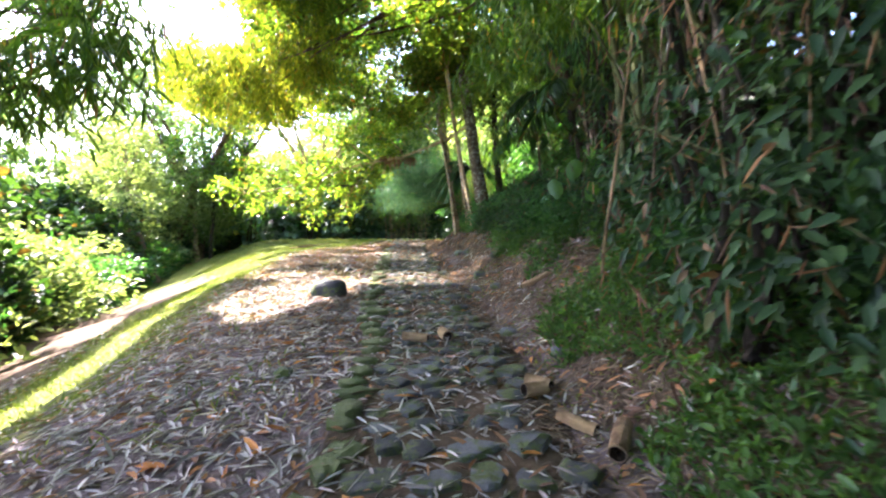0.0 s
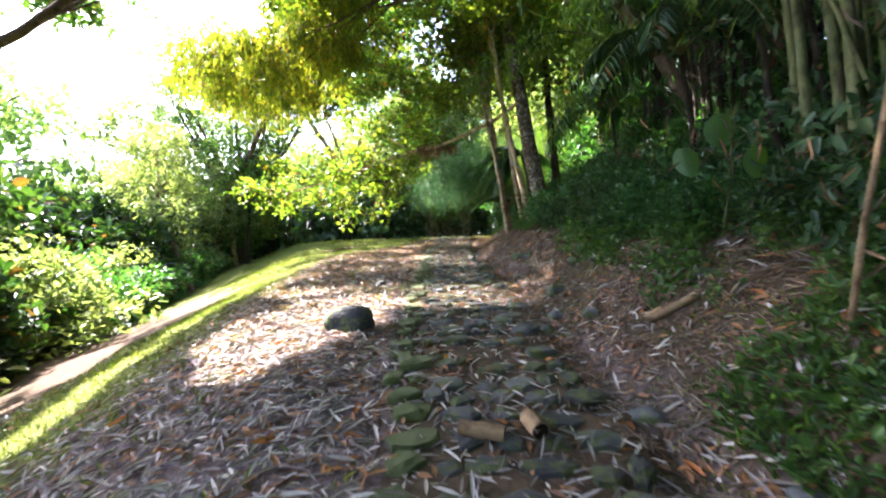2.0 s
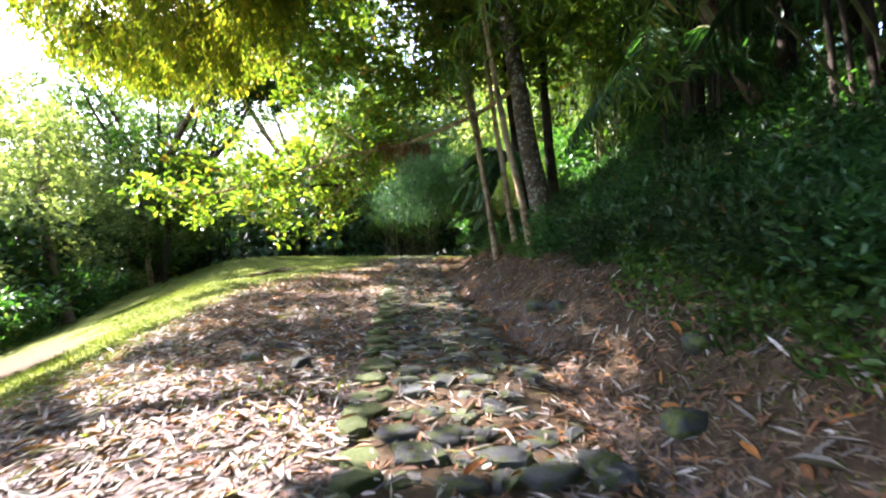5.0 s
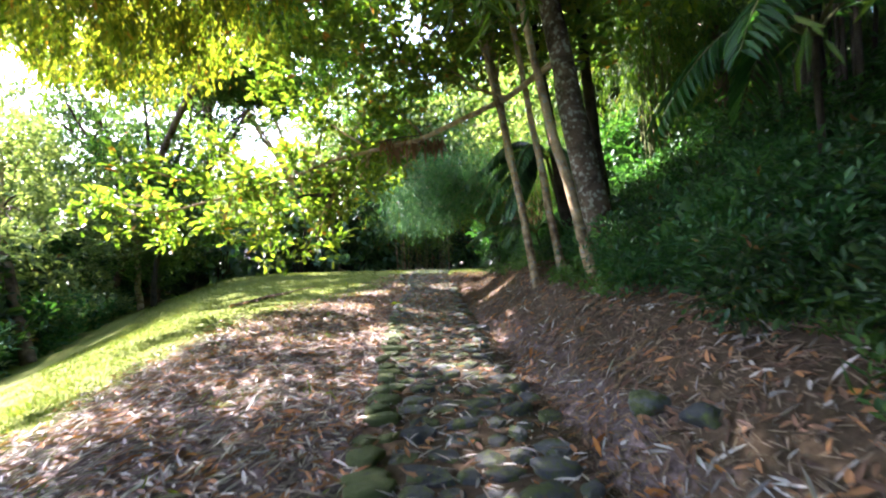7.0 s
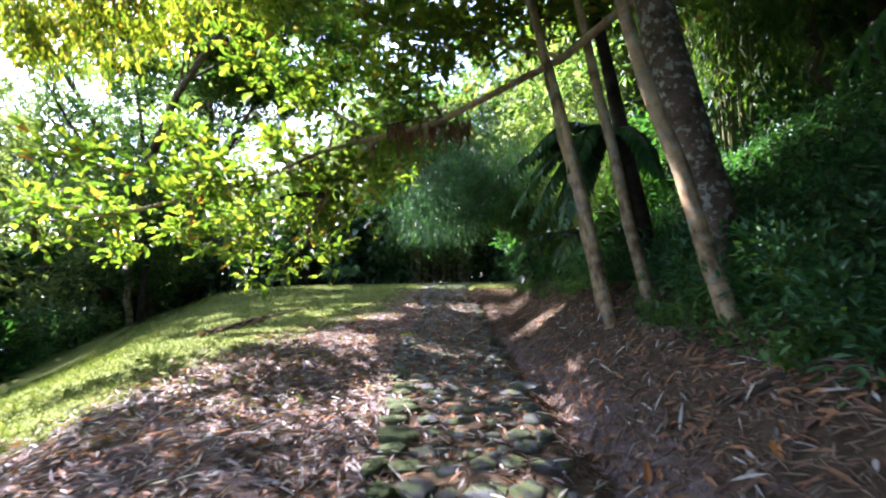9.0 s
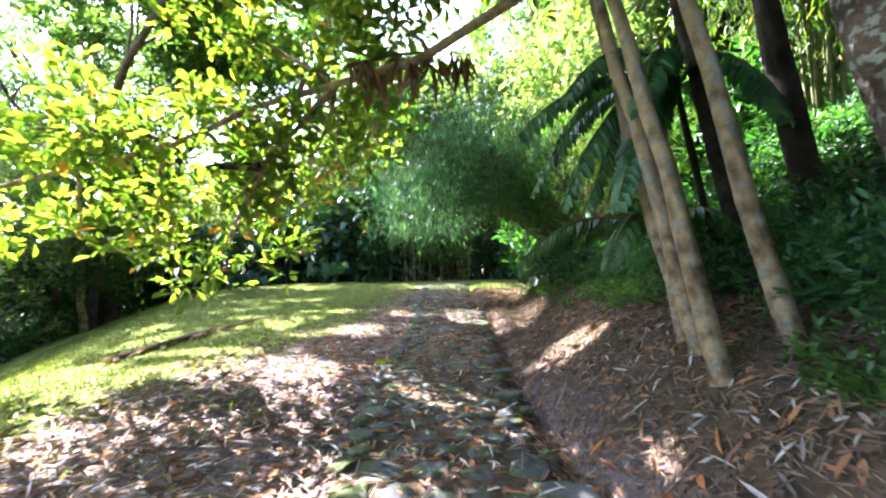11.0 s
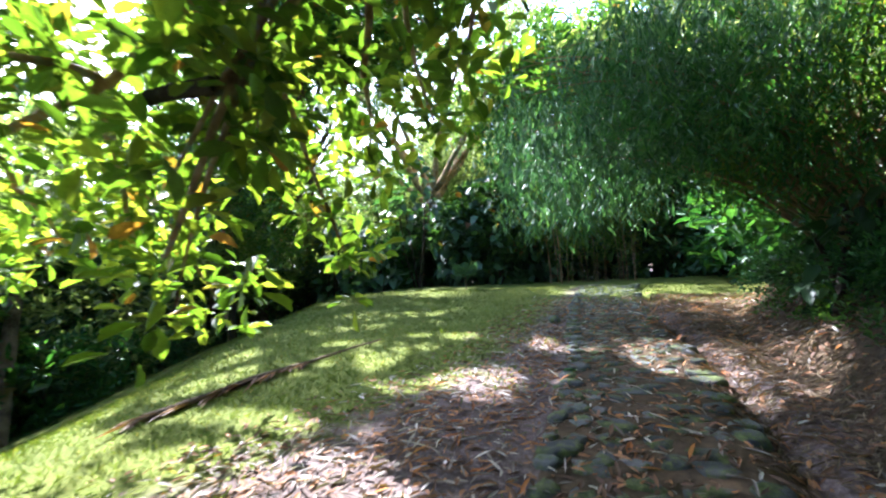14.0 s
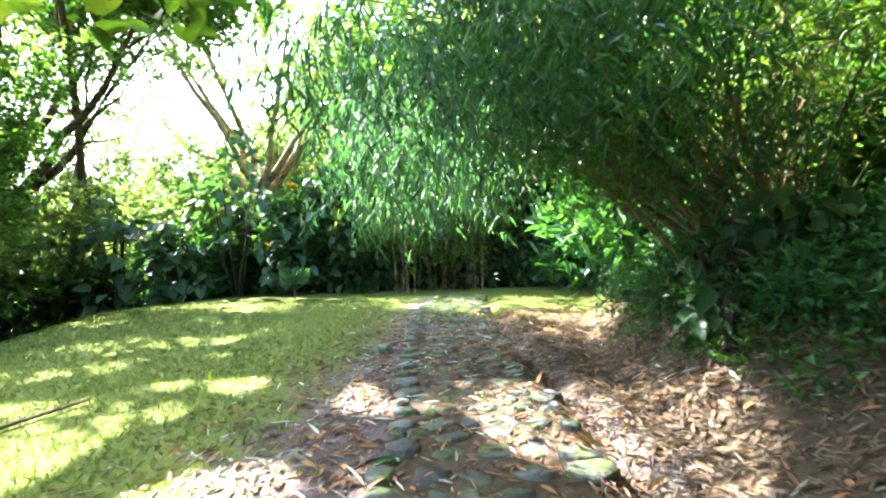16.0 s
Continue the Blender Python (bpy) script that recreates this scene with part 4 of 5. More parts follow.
stuff_leaves("lawn_grass", P, D, on_sphere(len(P)), rng.uniform(0.03, 0.08, len(P)), 0.007, "grass", "short sunlit grass of the lawn", "grass", droop=0.3)
x, y = spots_on(9000, -5, 0.3, 0.5, 20, lambda x, y: (left_of(x, y) > 0.05) * (smooth_noise(x, y, 0.5, 52) + smooth_noise(x, y, 0.15, 53) > 0.28))
P = np.stack([x, y, height(x, y) - 0.01], 1)
D = unit(rng.normal(size=P.shape) * np.array([0.6, 0.6, 0.1]) + np.array([0, 0, 0.8]))
stuff_leaves("grass", P, D, on_sphere(len(P)), rng.uniform(0.04, 0.13, len(P)), 0.009, "grass", "stray grass tufts among the fallen leaves", "grass", droop=0.3)


# ---- fallen leaves ----
def lying(x, y, lo, hi, width, rise=0.22, up=0.012):
    e = 0.06
    zx = (height(x + e, y) - height(x - e, y)) / (2 * e)
    zy = (height(x, y + e) - height(x, y - e)) / (2 * e)
    nrm = unit(np.stack([-zx, -zy, np.ones(len(x))], 1))
    a = rng.uniform(0, 2 * np.pi, len(x))
    D = np.stack([np.cos(a), np.sin(a), np.zeros(len(x))], 1)
    D = unit(D - nrm * (D * nrm).sum(1, keepdims=True) + nrm * rng.normal(size=(len(x), 1)) * rise)
    P = np.stack([x, y, height(x, y) + rng.uniform(0.004, up * 2.2, len(x))], 1)
    return P, D, nrm + rng.normal(size=P.shape) * 0.3, rng.uniform(lo, hi, len(x)), width * rng.uniform(0.6, 1.3, len(x))


def litter_share(x, y):
    u, v = left_of(x, y), right_of(x, y)
    side = np.clip(1.25 - lawn_share(x, y) * 1.25, 0, 1)
    on_path = (u < 0) & (v < 0)
    return np.where(on_path, np.interp(y, [6, 10, 14], [0.4, 0.3, 0.42]), np.where(u >= 0, side, np.clip(1.0 - v * 0.28, 0, 1))) * np.interp(y, [10, 24], [1, 0.8])


for name, n, x0, lo, hi, w, mat_name, keep, label in (
        ("dry_leaves", 80000, -5.2, 0.06, 0.2, 0.019, "dry", lambda x, y: litter_share(x, y) * np.where(right_of(x, y) > 0, 0.3, 1.0) * np.interp(y, [7, 12, 16], [1, 0.6, 0.3]), "pale dry bamboo leaves strewn over the ground"),
        ("dead_leaves", 60000, -5.2, 0.05, 0.15, 0.026, "rust", lambda x, y: litter_share(x, y) * np.interp(y, [0, 8, 14], [0.3, 0.9, 1.0]), "rust-brown dead leaves strewn over the ground"),
        ("orange_leaves", 2000, -5.2, 0.09, 0.2, 0.034, "orange", lambda x, y: litter_share(x, y) * np.where(lawn_share(x, y) > 0.5, 0.5, 1.0), "orange-brown newly fallen leaves on the ground"),
        ("straw", 130000, -2.2, 0.04, 0.14, 0.011, "straw", lambda x, y: litter_share(x, y) * (right_of(x, y) > -0.1), "dry straw and leaf shreds on the bank")):
    x, y = spots_on(n, x0, 2.8, 0.2, 24, keep)
    stuff_leaves(name, *lying(x, y, lo, hi, w), mat_name, label, "fallen leaves", fold=0.2, droop=0.08, keep=False)

# ---- rocks ----
def boulder(name, at, size, turn, label, material="rock", parent=None, detail=3, seed=0):
    bm = bmesh.new()
    bmesh.ops.create_icosphere(bm, subdivisions=detail, radius=0.5)
    g = random.Random(seed)
    cuts = [(Vector((g.uniform(-1, 1), g.uniform(-1, 1), g.uniform(-0.4, 1))).normalized(), g.uniform(0.3, 0.42)) for _ in range(7)]
    for v in bm.verts:
        n = noise.noise(v.co * 2.2 + Vector((seed * 3.1, seed, 0))) * 0.36 + noise.noise(v.co * 5.0 + Vector((seed, 0, 2))) * 0.16 + noise.noise(v.co * 13.0) * 0.05
        v.co *= 1 + n
        for way, far in cuts:
            past = v.co.dot(way) - far
            if past > 0:
                v.co -= way * past * 0.85
        if v.co.z > 0.34:
            v.co.z = 0.34 + (v.co.z - 0.34) * 0.6
        v.co = Vector((v.co.x * size[0], v.co.y * size[1], v.co.z * size[2]))
    for f in bm.faces:
        f.smooth = True
    me = bpy.data.meshes.new(name)
    bm.to_mesh(me)
    bm.free()
    me.materials.append(M[material])
    ob = new(name, me)
    ob.matrix_world = pose(*at, 0, 0, turn)
    return tagged(ob, label, "rock")


def rock_on(x, y, size, turn, label, sink=0.25, material="rock", seed=1):
    return boulder("rock", (x, y, float(height(x, y)) + size[2] * (0.5 - sink) * 0.7), size, turn, label, material, seed=seed)


rock_on(-1.66, 6.2, (0.6, 0.46, 0.46), 25, "large dark mossy rock beside the stone path", 0.34, seed=2)
for i, (x, y, s) in enumerate(((0.62, 7.1, 0.3), (0.95, 7.5, 0.26), (0.37, 9.6, 0.3), (0.55, 9.3, 0.24), (0.75, 5.9, 0.24), (0.5, 6.3, 0.2), (0.35, 6.0, 0.2), (0.7, 4.4, 0.22), (-2.4, 8.6, 0.2), (-2.0, 8.9, 0.18),
                               (-2.3, 9.0, 0.16), (-1.9, 8.4, 0.22), (-1.3, 3.4, 0.2), (1.5, 5.4, 0.2), (1.0, 3.6, 0.2), (-2.65, 20.98, 0.3))):
    rock_on(x, y, (s * rng.uniform(0.7, 1.1), s * 0.75, s * 0.6), rng.uniform(0, 180), "mossy stone half sunk in the bank" if x > 0 else "small dark stone among fallen leaves", 0.2, "stone", i)

# ---- cut bamboo on the path ----
def cut_bamboo(x, y, length, radius, turn, tilt, label):
    b0 = (x, y, float(height(x, y)) + radius + 0.012)
    ob = thing("bamboo_piece", b0, label, "bamboo piece")
    ob.rotation_euler = (0, radians(tilt), radians(turn))
    n, ring = 9, 14
    pts = np.stack([np.linspace(-length / 2, length / 2, n), np.zeros(n), np.zeros(n)], 1)
    rad = np.full(n, radius)
    rad[n // 2] *= 1.07
    part_me("shell", tube("shell", pts, rad, M["dead_culm"], ring, 0.02), ob)
    part_me("bore", tube("bore", pts[::-1], rad * 0.82, M["inside"], ring), ob, "very dark inside of the culm")
    for s in (0, -1):
        th = np.linspace(0, 2 * np.pi, ring, endpoint=False)
        c = np.stack([np.zeros(ring), np.cos(th), np.sin(th)], 1)
        v = np.concatenate([c * rad[s] + pts[s], c * rad[s] * 0.82 + pts[s]])
        i = np.arange(ring)
        j = (i + 1) % ring
        part_me("rim", mesh_from("rim", v, np.stack([i, j, j + ring, i + ring], 1), M["straw"]), ob)
    return ob


for x, y, l, r, turn, tilt in ((-0.28, 4.2, 0.26, 0.045, -12, 3), (0.02, 4.25, 0.16, 0.055, -70, 8), (0.82, 2.55, 0.26, 0.04, -50, 5), (0.98, 2.3, 0.3, 0.05, 60, -10), (0.72, 3.15, 0.2, 0.045, -40, 4), (0.66, 3.0, 0.18, 0.05, 20, 0)):
    cut_bamboo(x, y, l, r, turn, tilt, "short cut piece of dry hollow bamboo on the stones")


stick(0.78, 11.4, 0.75, -25, 0.02, "dark twig lying on the leafy bank", "dark_bark")
stick(1.16, 5.2, 0.3, -20, 0.05, "weathered chunk of wood on the bank", "dead_culm", "log")
stick(0.55, 10.2, 0.4, 10, 0.014, "short pale stick on the bank", "pale_bark", bendy=0.02)
for i in range(26):
    y = rng.uniform(1.5, 20)
    x = float(centre(y)) + rng.choice((-1, 1)) * rng.uniform(0.3, 2.0)
    stick(x, y, rng.uniform(0.2, 0.6), rng.uniform(0, 180), rng.uniform(0.006, 0.014), "thin dry stick among fallen leaves", "dead_culm" if i % 2 else "bark")


# ---- palms ----
def frond(parent, a, e, rise, width, n, material, o_, rachis="culm"):
    line = bend(a, e, 14, rise, 0.01)
    part_me("rachis", tube("rachis", line - o_, np.linspace(0.02, 0.005, 14), M[rachis], 6), parent)
    q = np.repeat(np.linspace(1.5, 12.9, n), 2)
    j = q.astype(int)
    P = line[j] + (line[np.minimum(j + 1, 13)] - line[j]) * (q - j)[:, None]
    t = unit(line[np.minimum(j + 1, 13)] - line[j])
    side = unit(np.cross(t, np.array([0, 0, 1.0]))) * np.tile((1, -1), n)[:, None]
    D = unit(side + t * 0.75 + np.array([0, 0, -0.45]) + rng.normal(size=t.shape) * 0.08)
    size = width * np.sin(np.pi * np.clip((q - 0.5) / 13.2, 0.05, 1)) ** 0.6
    return P, D, np.cross(D, t) * np.tile((1, -1), n)[:, None], size


def palm(base, top, tips, label, width=0.5, material="bank_leaf", n=26, blade=0.045, rise=0.5):
    b0 = np.array(put_on(*base))
    ob = thing("palm", b0, label, "palm")
    part_me("trunk", tube("trunk", bend((0, 0, -0.05), np.array(top) - b0, 8, 0, 0.05), np.linspace(0.07, 0.05, 8) * min(1.0, 0.25 * float(np.linalg.norm(np.array(top) - b0)) + 0.1), M["dark_bark"], 8, 0.1), ob)
    for e in tips:
        P, D, Nn, S = frond(ob, np.array(top), e, rise, width, n, material, b0)
        part_me("frond", leaves("frond", P, D, Nn, S, blade, M[material], origin=b0, fold=0.1, droop=0.3, wide=(0.3, 0.75, 0.36)), ob)
    return ob


palm((1.5, 15.3), (1.0, 15.0, 4.3), ((-0.95, 14.1, 3.28), (-0.3, 14.2, 3.9), (-0.25, 14.5, 3.1), (0.1, 14.15, 3.05), (-0.45, 14.9, 3.3), (0.0, 14.85, 2.95), (0.35, 14.3, 3.3), (0.2, 13.9, 3.7), (1.2, 13.9, 3.6), (2.2, 16.0, 3.7), (0.5, 15.9, 3.6), (-0.1, 15.6, 3.9)),
     "small palm with broad drooping fronds beside the path", 0.28, "bank_leaf", 32, 0.09, 0.42)
palm((0.98, 15.2), (0.72, 14.9, 2.85), ((-0.64, 14.6, 2.6), (0.05, 14.3, 2.6), (0.1, 15.5, 2.8), (1.2, 14.3, 2.7), (1.5, 15.4, 2.8)),
     "young palm with arching pale-backed fronds beside the path", 0.24, "herb_leaf", 30, 0.08, 0.3)
palm((2.6, 10.8), (2.4, 10.6, 4.2), ((1.2, 9.8, 3.7), (1.1, 10.8, 3.5), (1.5, 9.3, 4.2), (2.2, 8.9, 4.0), (3.6, 10.0, 4.0), (1.5, 11.8, 3.8), (2.8, 12.2, 4.0)),
     "palm with long dark fronds above the bank", 0.45, "bank_leaf", 26, 0.04)
palm((2.6, 7.6), (2.3, 7.4, 3.9), ((1.1, 6.9, 3.4), (1.0, 7.6, 3.7), (1.5, 6.3, 3.6), (2.4, 6.0, 3.6), (3.4, 7.2, 3.6), (1.6, 8.6, 3.6)),
     "palm with long dark fronds above the bank", 0.42, "dark_leaf", 26, 0.045)

# dead palm leaf caught on the bough
b0 = np.array((-1.75, 15.07, 4.7))
dead = thing("dead_palm_leaf", b0, "brown dead palm leaf hanging over the bough", "dead leaf")
part_me("rachis", tube("rachis", bend((-0.55, 0, 0.05), (0.75, 0.05, 0.12), 9, 0.08, 0.05), np.linspace(0.02, 0.006, 9), M["bark"], 6), dead)
for i in range(60):
    p = np.array([[rng.uniform(-0.55, 0.75), rng.normal() * 0.05, 0.1]])
    way = unit(np.array([[0.15, 0, -1.0]]) + rng.normal(size=(1, 3)) * 0.3)
    part_me("leaflet", leaves("leaflet", p, way, on_sphere(1), rng.uniform(0.25, 0.6), 0.045, M["rust"], keep=False), dead)

# fallen palm frond on the lawn
b0 = np.array(put_on(-5.5, 17.8, 0))
fallen = thing("fallen_palm_frond", b0, "dead brown palm frond lying on the lawn", "palm frond")
ys = np.linspace(16.3, 19.4, 14)
xs = np.linspace(-5.95, -5.15, 14) + 0.05 * np.sin(ys * 2)
line = np.stack([xs, ys, height(xs, ys) + 0.035], 1)
part_me("rachis", tube("rachis", line - b0, np.linspace(0.045, 0.012, 14), M["bark"], 7), fallen)
P = np.repeat(line[:9], 7, 0)
D = unit(np.array([0.25, -1.0, 0.0]) + rng.normal(size=P.shape) * np.array([0.25, 0.25, 0.04]))
part_me("foliage", leaves("foliage", P, D, np.tile(np.array([[0, 0, 1.0]]), (len(P), 1)) + rng.normal(size=P.shape) * 0.3, rng.uniform(0.25, 0.5, len(P)), 0.035, M["rust"], origin=b0, droop=0.05), fallen)

# small fan palm at the far edge of the lawn
b0 = np.array(put_on(-6.6, 27.4))
fanpalm = thing("fan_palm", b0, "small pale blue-green fan palm at the lawn's edge", "palm")
part_me("stem", tube("stem", bend((0, 0, -0.05), (0, -0.05, 0.45), 5, 0, 0.02), np.linspace(0.03, 0.02, 5), M["bark"], 6), fanpalm)
for k in range(5):
    a = radians(-90 + (k - 2) * 38)
    hub = np.array([math.cos(a) * 0.22, math.sin(a) * 0.22, 0.55 + 0.06 * (k % 2)])
    th = np.linspace(-1.9, 1.9, 15)
    out, side, up = np.array([math.cos(a), math.sin(a), 0.3]), np.array([-math.sin(a), math.cos(a), 0.0]), np.array([0, 0, 1.0])
    D = unit(np.cos(th)[:, None] * (out * 0.5 + up * 0.6) + np.sin(th)[:, None] * side)
    part_me("stalk", tube("stalk", bend((0, -0.05, 0.42), hub, 4, 0.02, 0.0), np.full(4, 0.008), M["culm"], 5), fanpalm)
    part_me("fan", leaves("fan", np.tile(hub, (15, 1)), D, np.tile(out, (15, 1)), 0.42, 0.06, M["blue_leaf"], fold=0.1, keep=False), fanpalm)

# ---- dead stalks and hanging leaves on the bank ----
def stalk(a, e, r, label, material="dead_culm", sag=0.0):
    a = np.asarray(a, float)
    ob = thing("bamboo_stalk", a, label, "bamboo stalk")
    line = bend(a, e, 13, sag, 0.04) - a
    rad = np.linspace(r, r * 0.6, 13)
    part_me("culm", tube("culm", line, rad, M[material], 7), ob)
    for k in (2, 4, 6, 8, 10):
        step = (line[k + 1] - line[k]) * 0.06
        part_me("node", tube("node", np.stack([line[k] - step, line[k], line[k] + step]), np.array([1.0, 1.22, 1.0]) * rad[k], M[material], 7), ob)
    return ob


stalk(put_on(1.55, 4.1), (1.8, 3.9, 3.7), 0.018, "dull dead bamboo stalk standing on the bank", "dead_culm")
stalk(put_on(1.75, 3.6), (1.9, 3.5, 4.2), 0.014, "dull dead bamboo stalk leaning over the bank", "bark")
stalk(put_on(2.3, 1.6), (0.95, 2.9, 2.35), 0.008, "thin green stem arching across the bank", "culm", 0.25)
for i in range(5):
    y = rng.uniform(0.5, 3.2)
    x = float(centre(y)) + HALF + rng.uniform(1.3, 2.6)
    stalk(put_on(x, y), (x + rng.uniform(-0.8, 0.2), y + rng.uniform(-0.3, 0.6), float(height(x, y)) + rng.uniform(1.5, 3.5)), rng.uniform(0.008, 0.018), "dead stalk among the bank plants", "dead_culm" if i % 3 else "dark_bark")
hang = []
for c, n in (((1.35, 2.9, 2.9), 30), ((1.6, 3.4, 2.6), 30), ((1.6, 2.4, 2.4), 24), ((1.5, 5.5, 2.4), 24), ((1.4, 1.9, 1.5), 30), ((1.9, 4.0, 1.9), 60), ((1.75, 2.6, 1.1), 70), ((1.9, 2.0, 3.0), 50), ((2.0, 3.0, 3.3), 50), ((1.7, 3.3, 1.3), 60)):
    hang.append(np.asarray(c) + rng.normal(size=(n, 3)) * 0.25)
P = np.concatenate(hang)
D = unit(rng.normal(size=P.shape) * 0.5 + np.array([0, 0, -0.9]))
stuff_leaves("hanging_dead_leaves", P, D, on_sphere(len(P)), rng.uniform(0.1, 0.24, len(P)), 0.014, "rust", "orange-brown dead bamboo leaves caught in the bank plants", "dead leaves")
def big_leaf_vine(x, y, leaf_at, length, width, label):
    """A thin climbing stem with a few large hanging leaves, each on its stalk."""
    b0 = np.array(put_on(x, y))
    ob = thing("vine", b0, label, "vine")
    top = np.max(np.asarray(leaf_at), axis=0) + np.array([0, 0.05, 0.1])
    line = bend((0, 0, -0.05), top - b0, 9, 0, 0.08)
    part_me("stem", tube("stem", line, np.linspace(0.012, 0.006, 9), M["culm"], 5), ob)
    for i, p in enumerate(leaf_at):
        p = np.asarray(p, float)
        part_me("stalk", tube("stalk", bend(line[5 + i % 4], p - b0, 5, 0.05, 0.02), np.linspace(0.006, 0.004, 5), M["culm"], 5), ob)
        size = rng.uniform(0.85, 1.1)
        bm = bmesh.new()
        n = 8
        side = unit(np.array([1.0, rng.uniform(-0.5, 0.2), rng.uniform(-0.2, 0.2)]))
        down = unit(np.array([rng.uniform(-0.25, 0.25), -0.25, -1.0]))
        face = np.cross(side, down)
        rows = []
        for k in range(n + 1):
            q = k / n
            w = width * size * 0.5 * math.sin(math.pi * min(1.0, q * 0.93 + 0.07)) ** 0.6 * (1.1 - 0.4 * q)
            mid = p - b0 + down * (q - 0.1) * length * size + face * 0.06 * math.sin(q * 2.5) * length
            rows.append([bm.verts.new(mid + side * w * t + face * abs(t) * w * 0.25) for t in (-1, -0.5, 0, 0.5, 1)])
        for a, c in zip(rows, rows[1:]):
            for u in range(4):
                bm.faces.new((a[u], a[u + 1], c[u + 1], c[u])).smooth = True
        part("leaf", bm, M["herb_leaf"], ob)
    return ob


big_leaf_vine(1.7, 11.3, ((1.32, 11.1, 2.66), (1.5, 11.15, 2.86), (1.82, 11.2, 2.92)), 0.27, 0.17, "vine with large heart-shaped hanging leaves")
big_leaf_vine(1.9, 5.9, ((1.5, 5.65, 2.36), (1.78, 5.6, 2.62), (1.95, 5.4, 2.3)), 0.29, 0.22, "vine with very large rounded leaves over the bank")

# single large leaves on the ground
for x, y, l, turn, mat_name, label in ((-3.27, 14.4, 0.24, 150, "dry", "large pale curled dry leaf on the ground"), (-2.0, 15.9, 0.3, 170, "yellow_leaf", "large yellow-green fallen leaf on the path"),
                                       (-2.2, 18.3, 0.18, 40, "bank_leaf", "fresh green fallen leaf on the litter"), (0.2, 18.2, 0.26, 15, "bank_leaf", "fresh green fallen leaf on the bank"),
                                       (-1.8, 17.2, 0.2, 100, "rust", "large rust-brown dead leaf on the ground"), (-2.9, 12.6, 0.18, 60, "rust", "large rust-brown dead leaf on the ground"),
                                       (-2.6, 7.2, 0.16, 20, "rust", "large rust-brown dead leaf on the ground"), (0.9, 9.0, 0.22, 35, "rust", "large rust-brown dead leaf on the bank"),
                                       (1.0, 3.0, 0.2, 70, "rust", "large rust-brown dead leaf on the bank"), (0.6, 3.3, 0.2, 120, "dry", "large pale curled dry leaf on the stones"), (0.85, 6.4, 0.2, 140, "dry", "large pale curled dry leaf on the bank")):
    z = float(height(x, y)) + 0.015
    c, s_ = math.cos(radians(turn)), math.sin(radians(turn))
    me = leaves("fallen_leaf", np.zeros((1, 3)), np.array([[c, s_, 0.12]]), np.array([[0.1, 0.1, 1.0]]), l, l * 0.36, M[mat_name], fold=0.3, droop=0.18, keep=False)
    ob = new("fallen_leaf", me)
    ob.location = (x, y, z)
    tagged(ob, label, "leaf")

# bamboo sprays that dip over the walk from the bank
# the last six, mostly above the view, are added to keep sky light off the bank
for root, tip in (((3.3, 8.3), (-0.6, 9.5, 4.0)), ((3.2, 8.0), (0.95, 8.5, 3.35)), ((2.7, 5.0), (0.5, 5.6, 3.9)), ((2.9, 1.6), (0.9, 2.0, 3.9)), ((2.9, 2.4), (1.3, 3.2, 4.2)), ((2.8, 3.6), (0.8, 4.4, 4.3)), ((3.0, 0.4), (1.2, 1.0, 3.7)), ((3.0, 4.2), (1.5, 5.2, 4.6)), ((3.2, 6.2), (1.0, 6.8, 4.3))):
    b0 = np.array(put_on(*root))
    ob = thing("bamboo_stalk", b0, "thin bamboo stalk dipping leafy sprays over the path", "bamboo stalk")
    line = bend(b0, tip, 12, 1.8, 0.02)
    part_me("culm", tube("culm", line - b0, np.linspace(0.02, 0.004, 12), M["culm"], 6), ob)
    T = np.concatenate([blob(9, c, (0.35, 0.35, 0.2), 0.1) for c in line[6:]])
    P, D, Nn, L, W = hanging(T, 8, 0.21, 0.028, 0.7, 0.15)
    part_me("foliage", leaves("foliage", P, D, Nn, L, W, M["bamboo_leaf"], origin=b0, fold=0.15, wide=(0.25, 0.65, 0.36)), ob)

# ---- stone path ----
path = thing("path", put_on(0.0, 0.0, 0), "old footpath paved with mossy irregular stones", "path", kind="structure")
path_at = np.array(path.location)


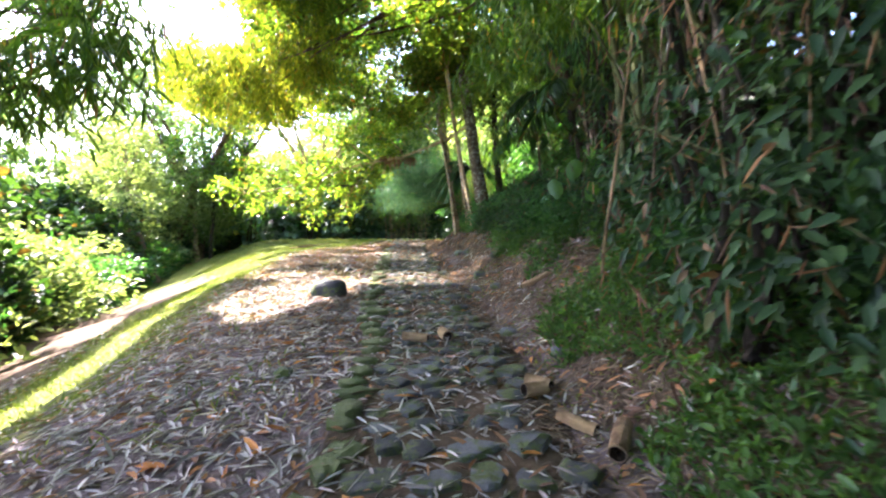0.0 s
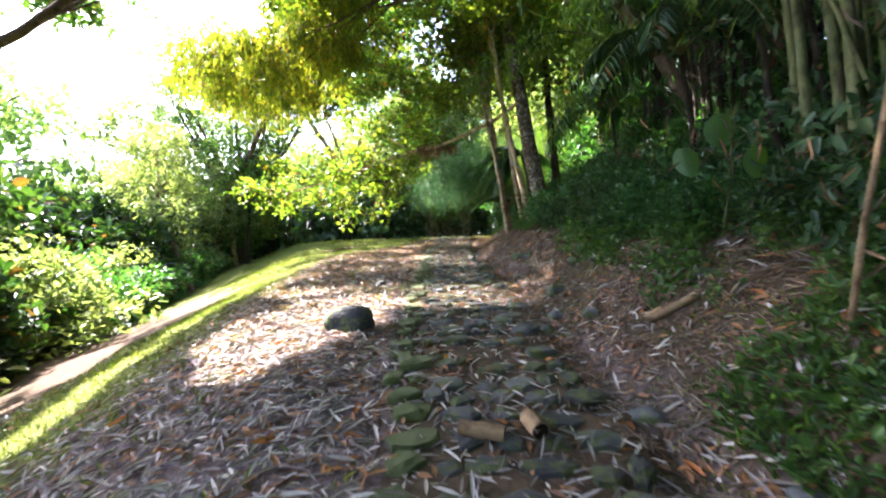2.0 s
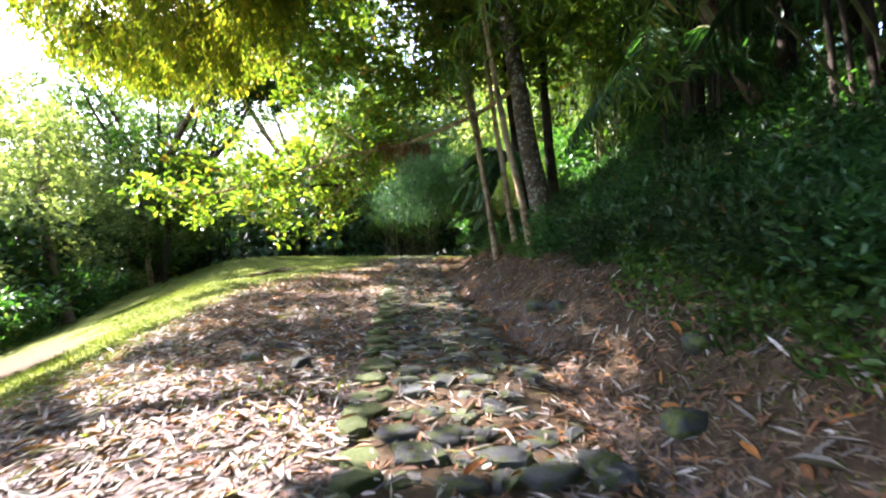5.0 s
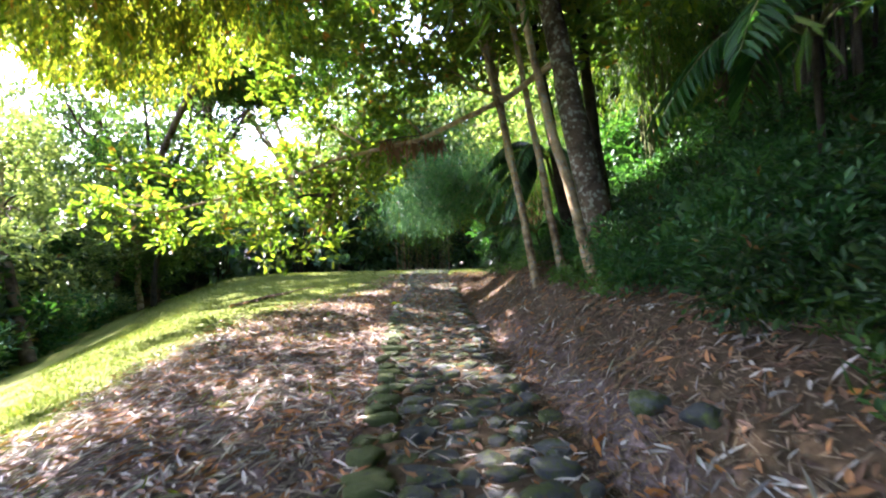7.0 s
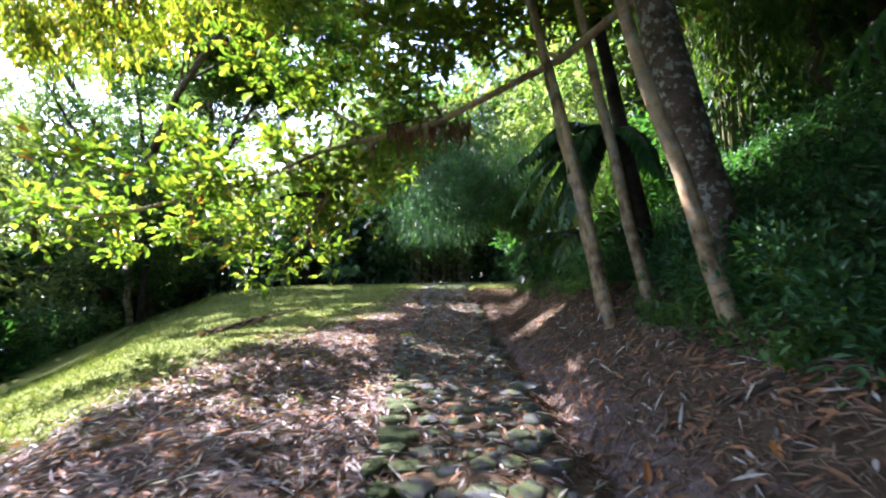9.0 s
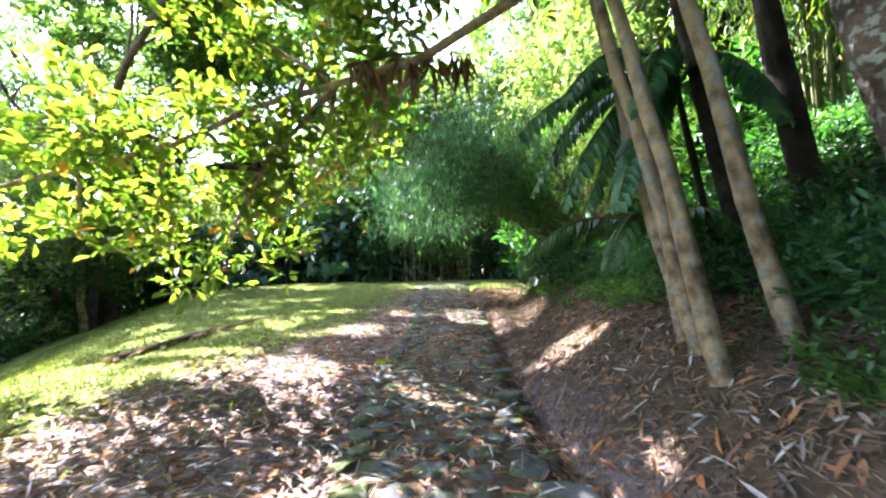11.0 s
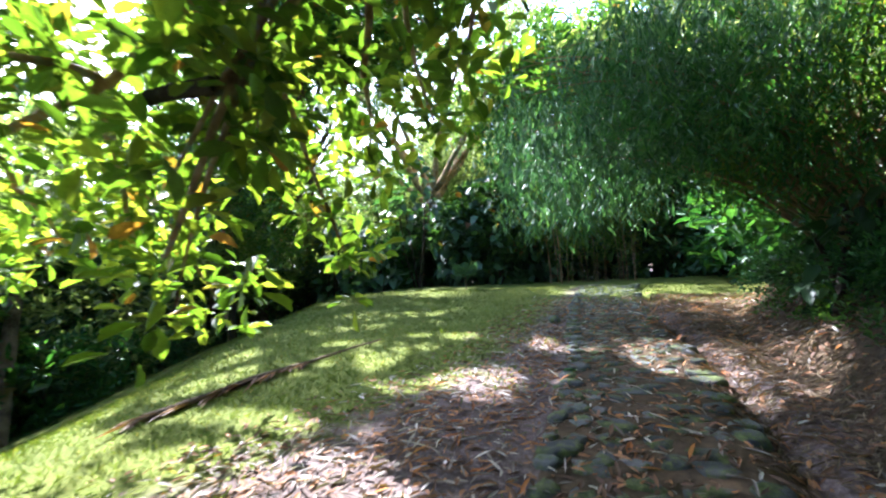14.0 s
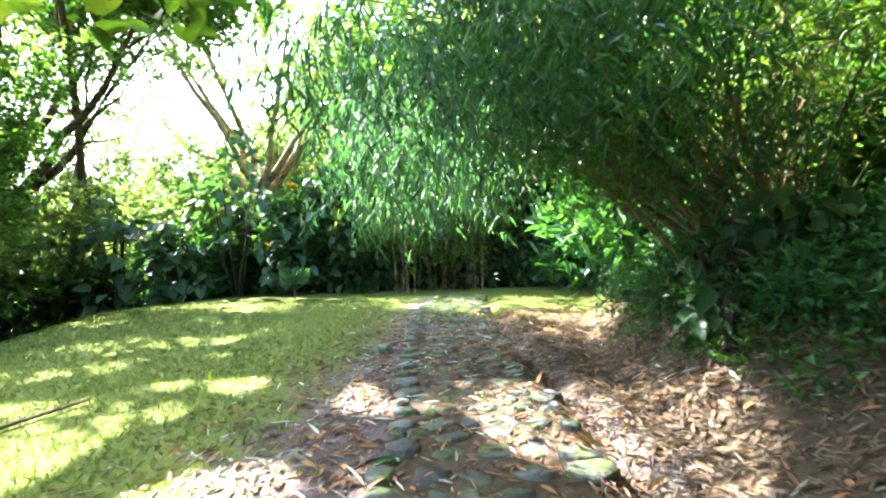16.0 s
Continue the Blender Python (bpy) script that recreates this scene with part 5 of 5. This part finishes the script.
def cobble_mesh(seed, material="stone"):
    g = np.random.default_rng(seed)
    ring = 9
    th = np.sort(np.linspace(0, 2 * np.pi, ring, endpoint=False) + g.uniform(-0.22, 0.22, ring))
    rad = 0.5 * (1 + g.uniform(-0.24, 0.16, ring))
    tiltx, tilty = g.uniform(-0.12, 0.12, 2)
    rows = []
    for k, z in ((1.0, -0.5), (1.02, 0.2), (0.9, 0.41), (0.58, 0.47)):
        r = rad * k * (1 + g.uniform(-0.09, 0.06, ring))
        p = np.stack([np.cos(th) * r, np.sin(th) * r, np.full(ring, z)], 1)
        if z > 0:
            p[:, 2] += p[:, 0] * tiltx + p[:, 1] * tilty + g.uniform(-0.11, 0.07, ring)
        rows.append(p)
    v = np.concatenate(rows + [np.array([[0, 0, 0.49]])])
    f = []
    for r in range(3):
        for i in range(ring):
            j = (i + 1) % ring
            f.append((r * ring + i, r * ring + j, (r + 1) * ring + j, (r + 1) * ring + i))
    top = len(v) - 1
    f += [(3 * ring + i, 3 * ring + (i + 1) % ring, top, top) for i in range(ring)]
    me = bpy.data.meshes.new("stone")
    me.from_pydata([tuple(p) for p in v], [], [q if q[2] != q[3] else q[:3] for q in f])
    me.polygons.foreach_set("use_smooth", np.full(len(me.polygons), seed % 2 == 0))
    me.materials.append(M[material])
    return me, v, f


cobbles = [cobble_mesh(i + 5) for i in range(12)]
kerbs = [cobble_mesh(i + 5, "kerb") for i in range(12)]
placed = []
y = -1.2
while y < 27:
    row_w = 0.215 * rng.uniform(0.85, 1.25)
    x = -HALF - rng.uniform(0, 0.06)
    while x < HALF - 0.05:
        w = rng.uniform(0.13, 0.36)
        if x + w > HALF + 0.12:
            break
        if rng.random() < 0.97:
            yy = y + rng.uniform(-0.05, 0.05)
            placed.append((float(centre(yy)) + x + w / 2, yy, w * rng.uniform(0.92, 1.04), row_w * rng.uniform(0.85, 1.1), rng.uniform(-30, 30), rng.uniform(0.1, 0.16), abs(x + w / 2) > HALF - 0.2))
        x += w + 0.004
    y += row_w
near, far_v, far_f = 0, [], []
for x, y, w, d, turn, h, edge in placed:
    z = float(height(x, y))
    up = rng.uniform(0.008, 0.045) * float(np.interp(y, [4, 6, 11, 14, 17, 24], [0.8, 0.95, 0.9, 0.4, 0.4, 0.25])) + (0.02 if edge else 0) - h * 0.46
    m = Matrix.Translation((x, y, z + up - path_at[2])) @ Matrix.Translation((-path_at[0], -path_at[1], 0)) @ Matrix.Rotation(radians(turn), 4, "Z") @ Matrix.Diagonal((w, d, h, 1))
    k = int(rng.integers(len(cobbles)))
    if 0.8 < y < 14 and near < 300:
        near += 1
        ob = new("stone", (kerbs if x < float(centre(y)) - HALF + 0.26 else cobbles)[k][0])
        ob.parent = path
        ob.matrix_basis = m
    else:
        base = len(far_v)
        far_v += [tuple(m @ Vector(p)) for p in cobbles[k][1]]
        far_f += [tuple(base + i for i in (q if q[2] != q[3] else q[:3])) for q in cobbles[k][2]]
me = bpy.data.meshes.new("stones")
me.from_pydata(far_v, [], far_f)
me.polygons.foreach_set("use_smooth", np.ones(len(me.polygons), bool))
me.materials.append(M["stone"])
tagged(part_me("stones", me, path), "far mossy paving stones", kind="stuff")
